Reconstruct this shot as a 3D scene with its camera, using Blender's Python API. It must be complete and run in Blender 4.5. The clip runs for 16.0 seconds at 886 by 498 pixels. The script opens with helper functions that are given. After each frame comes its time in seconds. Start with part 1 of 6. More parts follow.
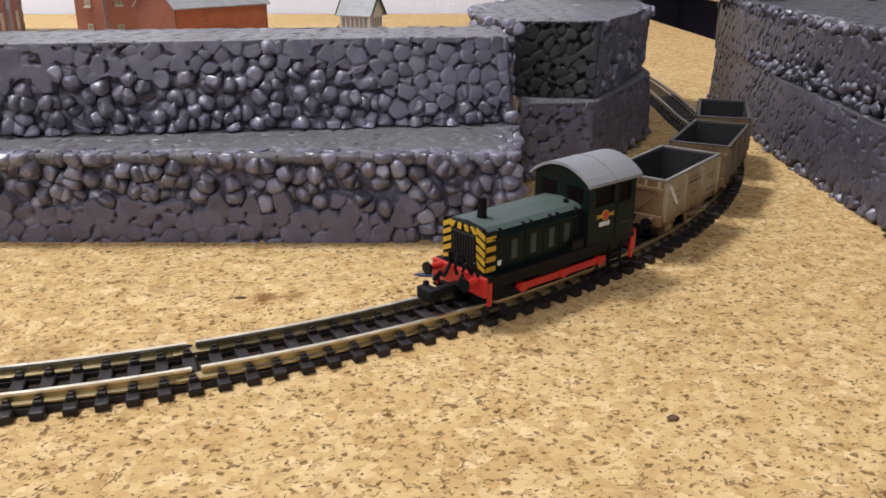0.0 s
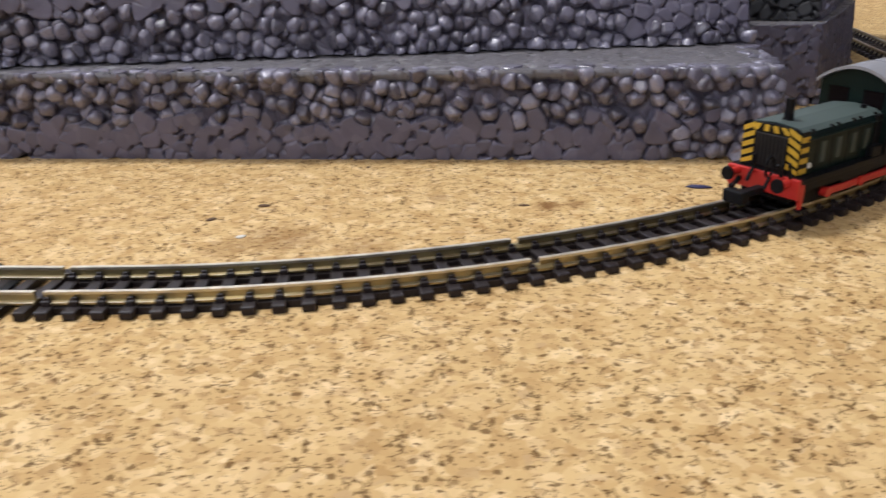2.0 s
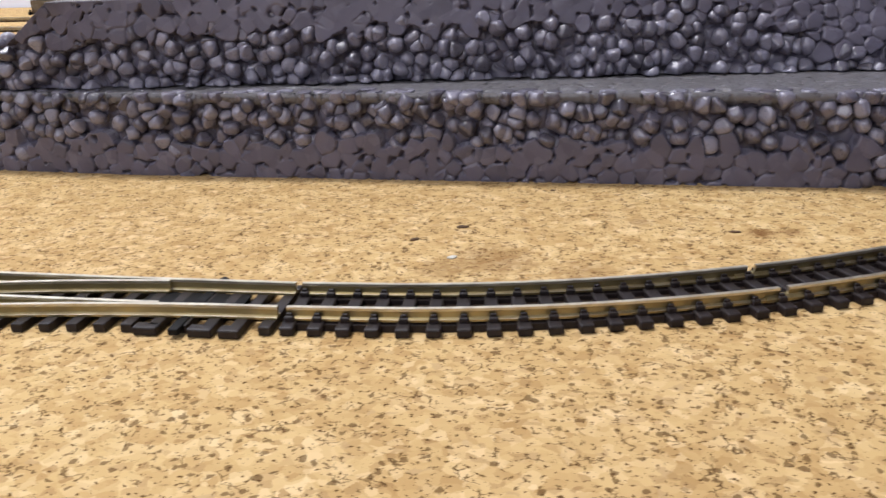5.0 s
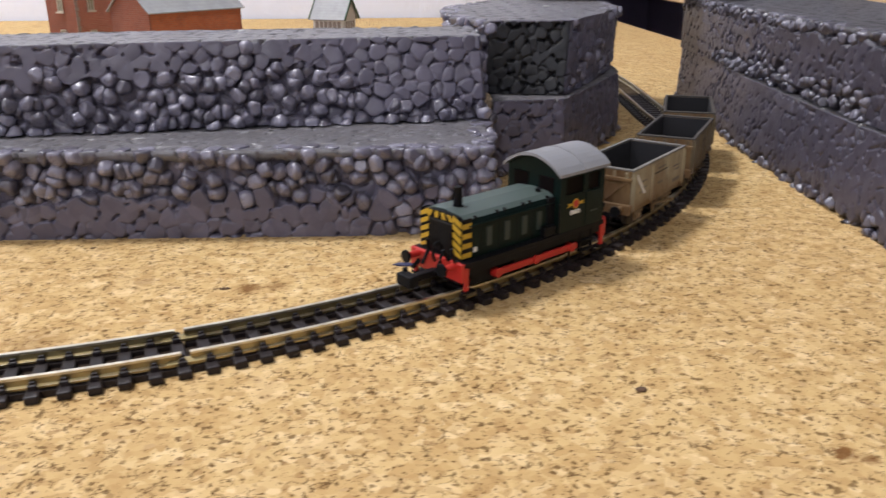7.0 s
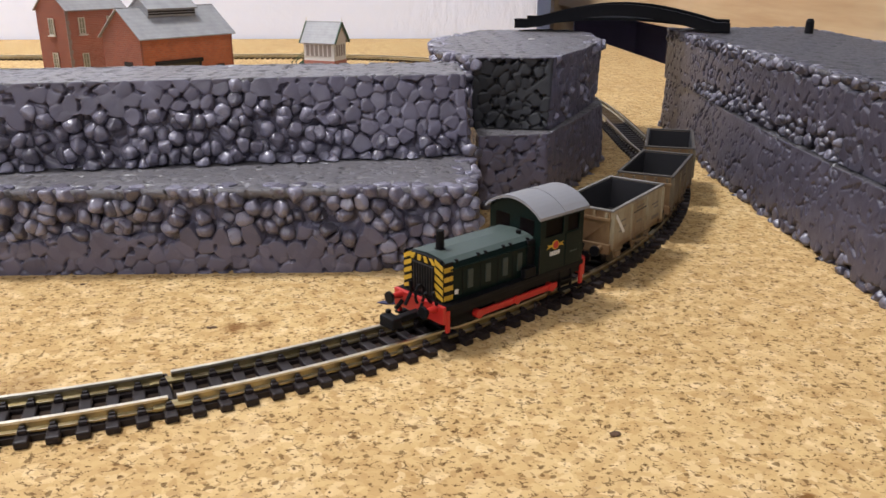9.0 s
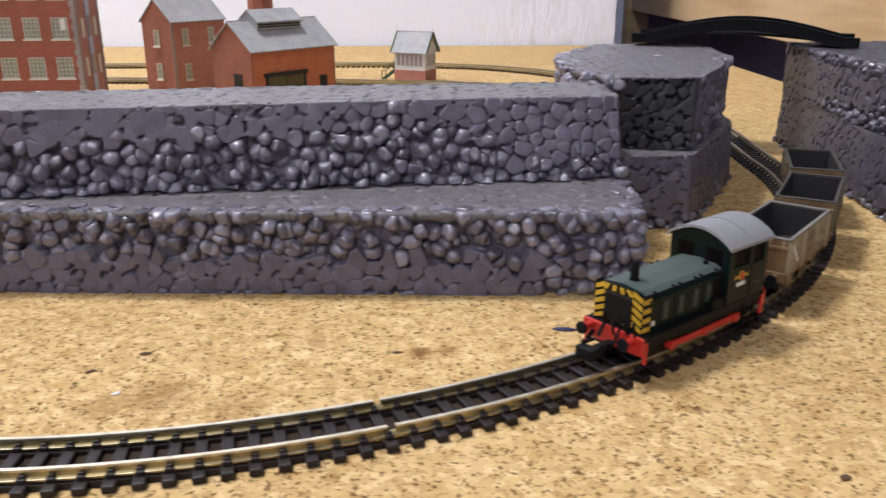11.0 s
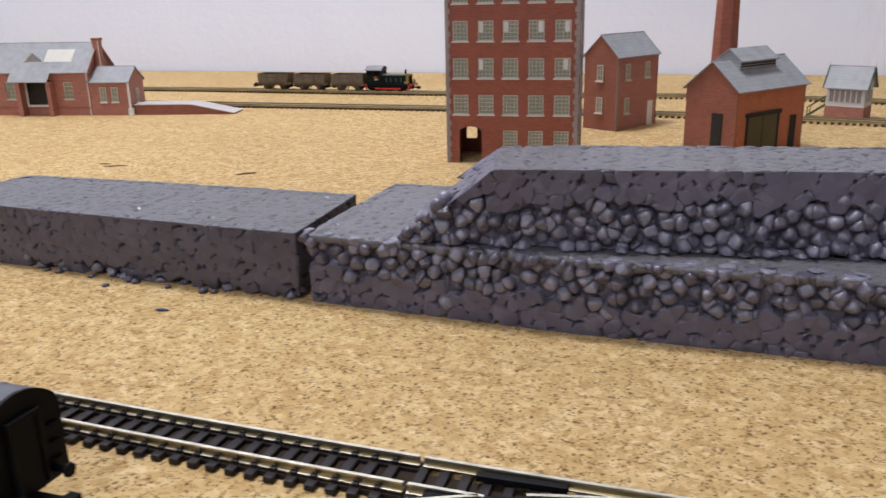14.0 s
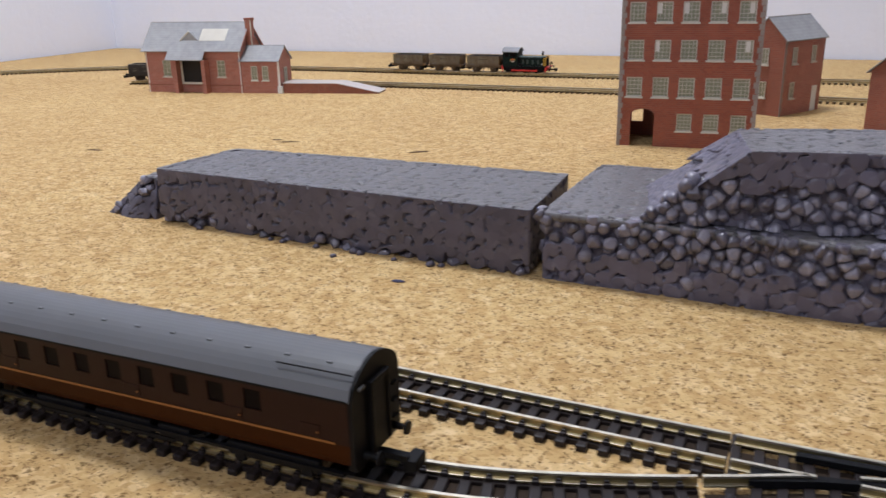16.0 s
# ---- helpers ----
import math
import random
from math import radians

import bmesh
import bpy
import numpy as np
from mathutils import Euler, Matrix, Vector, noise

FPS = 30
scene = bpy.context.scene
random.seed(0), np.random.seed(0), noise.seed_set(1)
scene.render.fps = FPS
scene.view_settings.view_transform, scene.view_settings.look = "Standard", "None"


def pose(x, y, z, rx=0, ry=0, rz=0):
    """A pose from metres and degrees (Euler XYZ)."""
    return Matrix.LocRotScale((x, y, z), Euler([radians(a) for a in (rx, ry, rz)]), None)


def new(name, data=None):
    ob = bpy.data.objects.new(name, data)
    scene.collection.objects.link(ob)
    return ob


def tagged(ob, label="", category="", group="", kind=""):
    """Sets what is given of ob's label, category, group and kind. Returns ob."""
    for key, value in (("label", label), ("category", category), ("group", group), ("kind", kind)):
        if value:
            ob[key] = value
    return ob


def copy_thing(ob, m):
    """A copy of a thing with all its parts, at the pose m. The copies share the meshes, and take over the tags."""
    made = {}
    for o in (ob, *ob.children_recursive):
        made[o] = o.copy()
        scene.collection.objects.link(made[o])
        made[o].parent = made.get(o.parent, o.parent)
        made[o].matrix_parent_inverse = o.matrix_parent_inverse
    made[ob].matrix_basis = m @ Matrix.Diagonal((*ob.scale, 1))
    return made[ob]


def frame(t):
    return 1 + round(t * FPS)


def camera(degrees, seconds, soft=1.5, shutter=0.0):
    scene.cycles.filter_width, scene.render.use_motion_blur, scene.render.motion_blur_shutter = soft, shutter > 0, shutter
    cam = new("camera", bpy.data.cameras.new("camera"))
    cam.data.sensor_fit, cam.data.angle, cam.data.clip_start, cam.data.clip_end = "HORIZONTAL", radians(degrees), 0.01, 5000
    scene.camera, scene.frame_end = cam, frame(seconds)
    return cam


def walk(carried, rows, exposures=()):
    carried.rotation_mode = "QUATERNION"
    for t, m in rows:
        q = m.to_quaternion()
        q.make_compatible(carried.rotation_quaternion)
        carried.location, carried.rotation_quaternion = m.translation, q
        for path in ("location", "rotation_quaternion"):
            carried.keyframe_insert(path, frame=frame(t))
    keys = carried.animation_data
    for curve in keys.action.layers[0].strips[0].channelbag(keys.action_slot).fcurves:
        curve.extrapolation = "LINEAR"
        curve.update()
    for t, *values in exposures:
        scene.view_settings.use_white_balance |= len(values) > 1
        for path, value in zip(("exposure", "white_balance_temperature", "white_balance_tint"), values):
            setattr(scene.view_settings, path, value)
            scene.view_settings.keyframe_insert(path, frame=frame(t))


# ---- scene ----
cam = camera(56.84, 16.0, soft=1.5, shutter=0.5)
PATH = [
    (0, 0.03280, 0.00891, 0.06786, 69.839, -0.032, -1.135),
    (0.5, 0.02786, 0.00836, 0.06803, 68.628, 0.136, -0.579),
    (1, 0.01847, 0.00721, 0.06645, 68.179, 0.369, 0.395),
    (1.5, 0.00179, 0.00442, 0.06188, 67.913, 0.694, 2.012),
    (2, -0.01115, 0.00263, 0.05746, 67.530, 1.372, 3.665),
    (2.5, -0.02457, -0.00199, 0.05817, 68.485, 1.803, 5.240),
    (3, -0.03457, -0.00212, 0.05389, 68.432, 1.994, 7.190),
    (3.2, -0.03819, 0.00022, 0.05285, 68.326, 1.888, 7.874),
    (4.25, -0.04573, 0.00180, 0.05455, 69.022, 1.841, 9.245),
    (5.3, -0.03527, 0.00338, 0.05625, 69.718, 1.793, 8.015),
    (5.5, -0.03142, 0.00410, 0.05441, 69.724, 1.859, 7.555),
    (6, -0.00540, 0.00539, 0.05683, 69.647, 1.271, 3.358),
    (6.5, 0.01716, 0.00349, 0.06355, 69.990, 0.694, -0.495),
    (7, 0.03213, 0.00170, 0.06694, 70.172, 0.231, -3.055),
    (7.5, 0.03803, 0.00156, 0.06959, 70.492, 0.427, -4.152),
    (8, 0.03813, -0.00236, 0.07131, 70.964, 0.155, -4.606),
    (8.2, 0.03719, -0.00177, 0.07131, 71.055, -0.162, -4.652),
    (9.3, 0.03208, -0.00055, 0.07550, 71.153, -0.020, -3.211),
    (10.5, 0.01496, 0.00066, 0.07969, 71.250, 0.122, -1.770),
    (11, 0.00368, 0.00180, 0.07942, 71.263, 0.161, -0.206),
    (11.5, -0.01187, 0.00199, 0.07987, 71.516, 0.082, 1.720),
    (12, -0.03462, 0.00132, 0.08183, 71.541, 0.088, 4.535),
    (12.5, -0.05917, 0.00149, 0.08437, 71.950, -0.474, 7.329),
    (13, -0.08935, -0.00195, 0.08812, 72.200, -0.321, 11.303),
    (13.5, -0.11283, -0.00531, 0.09041, 72.185, 0.537, 14.709),
    (14, -0.12505, -0.01106, 0.09265, 72.558, 1.193, 16.405),
    (14.5, -0.13597, -0.01664, 0.09285, 72.413, 1.520, 17.854),
    (15, -0.14647, -0.02089, 0.09248, 72.183, 1.637, 19.314),
    (15.5, -0.15698, -0.02716, 0.09247, 71.876, 0.952, 20.978),
    (16, -0.16932, -0.03019, 0.09278, 71.541, 1.185, 22.296),
]
EXPOSURES = [(0, 0.05, 6520, 10), (3, -0.02, 6380, 10), (5.5, 0.02, 6400, 10), (8, 0.09, 6560, 10), (11, 0.11, 6460, 10), (12.5, 0.03, 6280, 10), (14, -0.34, 6230, 10), (16, -0.44, 6150, 10)]
walk(cam, [(t, pose(x, y, z, a, b, c)) for t, x, y, z, a, b, c in PATH], EXPOSURES)

# ---- light: a warm-white ceiling light over the far half of the layout and an added fill lamp, in a closed room ----
world = bpy.data.worlds.new("room_air")
scene.world = world
world.use_nodes = True
world.node_tree.nodes["Background"].inputs[0].default_value = (1.0, 0.95, 0.9, 1)
world.node_tree.nodes["Background"].inputs[1].default_value = 0.0


def disk_lamp(name, x, y, z, size, watts, colour):
    lamp = bpy.data.lights.new(name, "AREA")
    lamp.shape, lamp.size, lamp.energy, lamp.color = "DISK", size, watts, colour
    ob = new(name, lamp)
    ob.matrix_world = pose(x, y, z)
    return ob


disk_lamp("ceiling_light", -0.52, 0.45, 1.38, 0.30, 19.5, (0.97, 0.97, 1.0))
# unseen fill lamp behind the camera, added to brighten the near-facing sides
disk_lamp("ceiling_light", -0.36, -1.25, 1.38, 0.30, 14.0, (0.97, 0.97, 1.0))


# ---- materials ----
def material(name):
    m = bpy.data.materials.new(name)
    m.use_nodes = True
    nt = m.node_tree
    return m, nt, nt.nodes["Principled BSDF"]


def node(nt, kind, values=(), **attrs):
    n = nt.nodes.new(kind)
    for k, v in attrs.items():
        setattr(n, k, v)
    for k, v in dict(values).items():
        n.inputs[k].default_value = v
    return n


def ramp(nt, fac, stops):
    n = nt.nodes.new("ShaderNodeValToRGB")
    while len(n.color_ramp.elements) < len(stops):
        n.color_ramp.elements.new(0.5)
    for e, (p, c) in zip(n.color_ramp.elements, stops):
        e.position = p
        e.color = (*c, 1) if len(c) == 3 else c
    nt.links.new(fac, n.inputs[0])
    return n.outputs[0]


def mix(nt, fac, a, b, mode="MIX"):
    n = nt.nodes.new("ShaderNodeMix")
    n.data_type, n.blend_type = "RGBA", mode
    for i, v in ((0, fac), (6, a), (7, b)):
        if isinstance(v, (int, float)):
            n.inputs[i].default_value = v
        elif isinstance(v, tuple):
            n.inputs[i].default_value = (*v, 1)
        else:
            nt.links.new(v, n.inputs[i])
    return n.outputs[2]


def coords(nt, scale=(1, 1, 1), kind="Object"):
    tc = nt.nodes.new("ShaderNodeTexCoord")
    mp = node(nt, "ShaderNodeMapping", {"Scale": scale})
    nt.links.new(tc.outputs[kind], mp.inputs[0])
    return mp.outputs[0]


def noise_tex(nt, vec, scale, detail=4.0, rough=0.55):
    n = node(nt, "ShaderNodeTexNoise", {"Scale": scale, "Detail": detail, "Roughness": rough})
    nt.links.new(vec, n.inputs["Vector"])
    return n.outputs[0]


def bump(nt, bsdf, height, strength, distance):
    n = node(nt, "ShaderNodeBump", {"Strength": strength, "Distance": distance})
    nt.links.new(height, n.inputs["Height"])
    nt.links.new(n.outputs[0], bsdf.inputs["Normal"])


def painted(name, colour, rough=0.5, metal=0.0, wear=0.25, scale=400.0, worn=None, spec=0.5, relief=0.00005):
    """Paint or plastic with fine blotches, a little wear and a fine relief."""
    m, nt, b = material(name)
    v = coords(nt)
    n1 = noise_tex(nt, v, scale, 6.0, 0.65)
    n2 = noise_tex(nt, v, scale * 0.12, 3.0)
    worn = worn or tuple(min(1.0, c * 1.6 + 0.015) for c in colour)
    dark = tuple(c * (1 - wear) for c in colour)
    base = mix(nt, ramp(nt, n2, [(0.3, (0, 0, 0)), (0.7, (1, 1, 1))]), dark, colour)
    col = mix(nt, ramp(nt, n1, [(0.6, (0, 0, 0)), (0.78, (wear, wear, wear))]), base, worn)
    nt.links.new(col, b.inputs["Base Color"])
    b.inputs["Roughness"].default_value = rough
    b.inputs["Metallic"].default_value = metal
    b.inputs["Specular IOR Level"].default_value = spec
    bump(nt, b, n1, 0.3, relief)
    return m


def cork_material():
    m, nt, b = material("cork")
    v = coords(nt)
    vs = coords(nt, (1.0, 1.1, 1.0))
    fine = node(nt, "ShaderNodeTexVoronoi", {"Scale": 620.0, "Randomness": 1.0})
    big = node(nt, "ShaderNodeTexVoronoi", {"Scale": 270.0, "Randomness": 1.0})
    warp = node(nt, "ShaderNodeTexNoise", {"Scale": 420.0, "Detail": 3.0})
    nt.links.new(v, warp.inputs["Vector"])
    add = node(nt, "ShaderNodeVectorMath", operation="MULTIPLY_ADD")
    add.inputs[1].default_value = (0.0022, 0.0022, 0.0022)
    nt.links.new(warp.outputs["Color"], add.inputs[0])
    nt.links.new(vs, add.inputs[2])
    for t in (fine, big):
        nt.links.new(add.outputs[0], t.inputs["Vector"])
    sep_f = nt.nodes.new("ShaderNodeSeparateColor")
    sep_b = nt.nodes.new("ShaderNodeSeparateColor")
    nt.links.new(fine.outputs["Color"], sep_f.inputs[0])
    nt.links.new(big.outputs["Color"], sep_b.inputs[0])
    c_big = ramp(nt, sep_b.outputs[0], [(0.0, (0.45, 0.28, 0.112)), (0.35, (0.54, 0.365, 0.162)), (0.7, (0.605, 0.422, 0.195)), (1.0, (0.70, 0.515, 0.275))])
    c_fine = ramp(nt, sep_f.outputs[1], [(0.0, (0.39, 0.235, 0.094)), (0.22, (0.52, 0.345, 0.152)), (0.75, (0.605, 0.422, 0.195)), (1.0, (0.76, 0.575, 0.325))])
    col = mix(nt, 0.5, c_big, c_fine)
    # single dark granules among the pale ones
    col = mix(nt, ramp(nt, sep_f.outputs[2], [(0.06, (0.4, 0.4, 0.4)), (0.08, (0, 0, 0))]), col, (0.30, 0.17, 0.07))
    small = node(nt, "ShaderNodeTexVoronoi", {"Scale": 1250.0})
    nt.links.new(v, small.inputs["Vector"])
    sep_s = nt.nodes.new("ShaderNodeSeparateColor")
    nt.links.new(small.outputs["Color"], sep_s.inputs[0])
    col = mix(nt, ramp(nt, sep_s.outputs[0], [(0.04, (0.7, 0.7, 0.7)), (0.05, (0, 0, 0))]), col, (0.09, 0.04, 0.010))
    # cracks along the edges of some granules
    rim = node(nt, "ShaderNodeTexVoronoi", {"Scale": 560.0}, feature="DISTANCE_TO_EDGE")
    nt.links.new(add.outputs[0], rim.inputs["Vector"])
    line = ramp(nt, rim.outputs["Distance"], [(0.025, (0.8, 0.8, 0.8)), (0.07, (0, 0, 0))])
    some = ramp(nt, noise_tex(nt, v, 330.0, 2.0), [(0.565, (0, 0, 0)), (0.60, (1, 1, 1))])
    col = mix(nt, mix(nt, 1.0, line, some, "MULTIPLY"), col, (0.07, 0.03, 0.007))
    # dark bark flecks
    fl = node(nt, "ShaderNodeTexNoise", {"Scale": 1050.0, "Detail": 2.5, "Roughness": 0.62})
    nt.links.new(coords(nt, (1.0, 1.25, 1.0)), fl.inputs["Vector"])
    fleck = ramp(nt, fl.outputs[0], [(0.61, (0, 0, 0)), (0.64, (0.95, 0.95, 0.95))])
    col = mix(nt, fleck, col, (0.10, 0.047, 0.014))
    fl2 = noise_tex(nt, coords(nt, (1.6, 1.0, 1.0)), 210.0, 4.0, 0.7)
    col = mix(nt, ramp(nt, fl2, [(0.69, (0, 0, 0)), (0.73, (0.8, 0.8, 0.8))]), col, (0.13, 0.06, 0.025))
    tone = noise_tex(nt, v, 9.0, 3.0)
    col = mix(nt, 0.35, col, ramp(nt, tone, [(0.3, (0.42, 0.40, 0.37)), (0.7, (0.58, 0.57, 0.55))]), "OVERLAY")
    # brown glue and water marks on the sheet
    spots = [(-53, 146, 13, 0.42), (-36, 141, 9, 0.35), (-62, 141, 7, 0.35), (-1, 165, 4.2, 0.8), (5, 166, 3.5, 0.6), (94, 98, 3.0, 0.9), (97, 96.5, 2.0, 0.8), (-24, 170, 4, 0.35)]
    geo = nt.nodes.new("ShaderNodeTexCoord")
    jag = node(nt, "ShaderNodeTexNoise", {"Scale": 620.0, "Detail": 5.0, "Roughness": 0.8})
    nt.links.new(geo.outputs["Object"], jag.inputs["Vector"])
    for x, y, r, amount in spots:
        d = node(nt, "ShaderNodeVectorMath", operation="DISTANCE")
        d.inputs[1].default_value = (x / 1000, y / 1000, 0)
        nt.links.new(geo.outputs["Object"], d.inputs[0])
        q = node(nt, "ShaderNodeMath", {1: 1000.0 / r}, operation="MULTIPLY")
        nt.links.new(d.outputs["Value"], q.inputs[0])
        s = node(nt, "ShaderNodeMath", operation="ADD")
        w = node(nt, "ShaderNodeMath", {1: 2.4}, operation="MULTIPLY")
        nt.links.new(jag.outputs[0], w.inputs[0])
        nt.links.new(q.outputs[0], s.inputs[0])
        nt.links.new(w.outputs[0], s.inputs[1])
        fac = ramp(nt, s.outputs[0], [(0.75, (amount, amount, amount)), (1.0, (0, 0, 0))])
        # ramp clips at one: bring the sum into its range
        s2 = node(nt, "ShaderNodeMath", {1: 0.5}, operation="MULTIPLY")
        nt.links.new(s.outputs[0], s2.inputs[0])
        nt.links.new(s2.outputs[0], fac.node.inputs[0])
        col = mix(nt, fac, col, (0.17, 0.072, 0.02))
    nt.links.new(col, b.inputs["Base Color"])
    b.inputs["Roughness"].default_value = 0.85
    b.inputs["Specular IOR Level"].default_value = 0.1
    h = node(nt, "ShaderNodeMath", operation="ADD")
    nt.links.new(sep_b.outputs[1], h.inputs[0])
    nt.links.new(sep_f.outputs[0], h.inputs[1])
    h2 = node(nt, "ShaderNodeMath", operation="SUBTRACT")
    nt.links.new(h.outputs[0], h2.inputs[0])
    nt.links.new(fleck, h2.inputs[1])
    bump(nt, b, h2.outputs[0], 0.5, 0.00022)
    return m


def foam_material(name="painted_foam", by="", depth=1.0):
    """Black-grey painted bead foam: thin paint over the beads, worn lighter here and there."""
    m, nt, b = material(name)
    v = coords(nt)
    beads = node(nt, "ShaderNodeTexVoronoi", {"Scale": 300.0})
    nt.links.new(v, beads.inputs["Vector"])
    sep = nt.nodes.new("ShaderNodeSeparateColor")
    nt.links.new(beads.outputs["Color"], sep.inputs[0])
    n1 = noise_tex(nt, v, 900.0, 5.0, 0.7)
    n2 = noise_tex(nt, v, 22.0, 4.0, 0.6)
    col = ramp(nt, n2, [(0.25, (0.081, 0.073, 0.102)), (0.5, (0.107, 0.097, 0.134)), (0.75, (0.136, 0.125, 0.167))])
    col = mix(nt, 0.5, col, ramp(nt, sep.outputs[0], [(0.0, (0.092, 0.083, 0.115)), (0.8, (0.125, 0.114, 0.152)), (1.0, (0.169, 0.156, 0.2))]))
    col = mix(nt, ramp(nt, n1, [(0.62, (0, 0, 0)), (0.8, (0.45, 0.45, 0.45))]), col, (0.24, 0.235, 0.235))
    # every bead took the paint a little differently
    if by:
        tone = nt.nodes.new("ShaderNodeObjectInfo").outputs["Random"] if by == "object" else nt.nodes.new("ShaderNodeNewGeometry").outputs["Random Per Island"]
        col = mix(nt, ramp(nt, tone, [(0.25, (0, 0, 0)), (1.0, (0.75, 0.75, 0.75))]), col, (0.29, 0.278, 0.345))
        col = mix(nt, ramp(nt, tone, [(0.12, (0.6, 0.6, 0.6)), (0.28, (0, 0, 0))]), col, (0.07, 0.065, 0.083))
    else:
        cell = node(nt, "ShaderNodeAttribute", attribute_name="cell_tone")
        col = mix(nt, 0.38, col, ramp(nt, cell.outputs["Fac"], [(0.0, (0.32, 0.32, 0.33)), (1.0, (0.70, 0.70, 0.71))]), "OVERLAY")
    if depth != 1.0:
        col = mix(nt, 1.0, col, (depth, depth, depth), "MULTIPLY")
    brown = noise_tex(nt, v, 14.0, 2.0)
    col = mix(nt, ramp(nt, brown, [(0.6, (0, 0, 0)), (0.78, (0.07, 0.07, 0.07))]), col, (0.13, 0.11, 0.10))
    nt.links.new(col, b.inputs["Base Color"])
    r = ramp(nt, n1, [(0.3, (0.22, 0.22, 0.22)), (0.7, (0.42, 0.42, 0.42))] if by else [(0.3, (0.28, 0.28, 0.28)), (0.7, (0.5, 0.5, 0.5))])
    nt.links.new(r, b.inputs["Roughness"])
    b.inputs["Specular IOR Level"].default_value = 0.8 if by else 0.5
    bump(nt, b, n1, 0.6 if by else 0.4, 0.00015)
    return m


def brick_material(name, light, dark, mortar):
    m, nt, b = material(name)
    v = coords(nt)
    sep = nt.nodes.new("ShaderNodeSeparateXYZ")
    nt.links.new(v, sep.inputs[0])
    add = node(nt, "ShaderNodeMath", operation="ADD")
    nt.links.new(sep.outputs[0], add.inputs[0])
    nt.links.new(sep.outputs[1], add.inputs[1])
    com = nt.nodes.new("ShaderNodeCombineXYZ")
    nt.links.new(add.outputs[0], com.inputs[0])
    nt.links.new(sep.outputs[2], com.inputs[1])
    br = node(nt, "ShaderNodeTexBrick", {"Scale": 1.0, "Brick Width": 0.0024, "Row Height": 0.0011, "Mortar Size": 0.00012, "Color1": (*light, 1), "Color2": (*dark, 1), "Mortar": (*mortar, 1)})
    nt.links.new(com.outputs[0], br.inputs["Vector"])
    n = noise_tex(nt, v, 90.0, 4.0, 0.6)
    col = mix(nt, 0.45, br.outputs[0], ramp(nt, n, [(0.3, (0.35, 0.35, 0.36)), (0.7, (0.62, 0.61, 0.6))]), "OVERLAY")
    nt.links.new(col, b.inputs["Base Color"])
    b.inputs["Roughness"].default_value = 0.6
    bump(nt, b, br.outputs[1], -0.3, 0.0001)
    return m


def slate_material():
    m, nt, b = material("printed_slate")
    v = coords(nt)
    n = noise_tex(nt, v, 160.0, 5.0, 0.65)
    n2 = noise_tex(nt, v, 25.0, 2.0)
    wv = node(nt, "ShaderNodeTexWave", {"Scale": 170.0, "Distortion": 0.4}, wave_type="BANDS", bands_direction="Z")
    nt.links.new(v, wv.inputs["Vector"])
    col = ramp(nt, n, [(0.3, (0.29, 0.292, 0.30)), (0.7, (0.38, 0.382, 0.39))])
    col = mix(nt, 0.3, col, ramp(nt, n2, [(0.3, (0.38, 0.38, 0.38)), (0.7, (0.6, 0.6, 0.6))]), "OVERLAY")
    col = mix(nt, 0.06, col, wv.outputs[0], "MULTIPLY")
    nt.links.new(col, b.inputs["Base Color"])
    b.inputs["Roughness"].default_value = 0.6
    bump(nt, b, wv.outputs[0], 0.12, 0.00008)
    return m


def pine_material():
    m, nt, b = material("pine")
    v = coords(nt, (14.0, 1.6, 22.0))
    n = noise_tex(nt, v, 3.0, 5.0, 0.6)
    k = noise_tex(nt, coords(nt, (6.0, 3.0, 9.0)), 3.0, 2.0)
    col = ramp(nt, n, [(0.3, (0.40, 0.255, 0.125)), (0.5, (0.50, 0.35, 0.19)), (0.7, (0.57, 0.42, 0.25))])
    col = mix(nt, ramp(nt, k, [(0.68, (0, 0, 0)), (0.76, (0.8, 0.8, 0.8))]), col, (0.22, 0.10, 0.04))
    nt.links.new(col, b.inputs["Base Color"])
    b.inputs["Roughness"].default_value = 0.55
    bump(nt, b, n, 0.15, 0.0005)
    return m


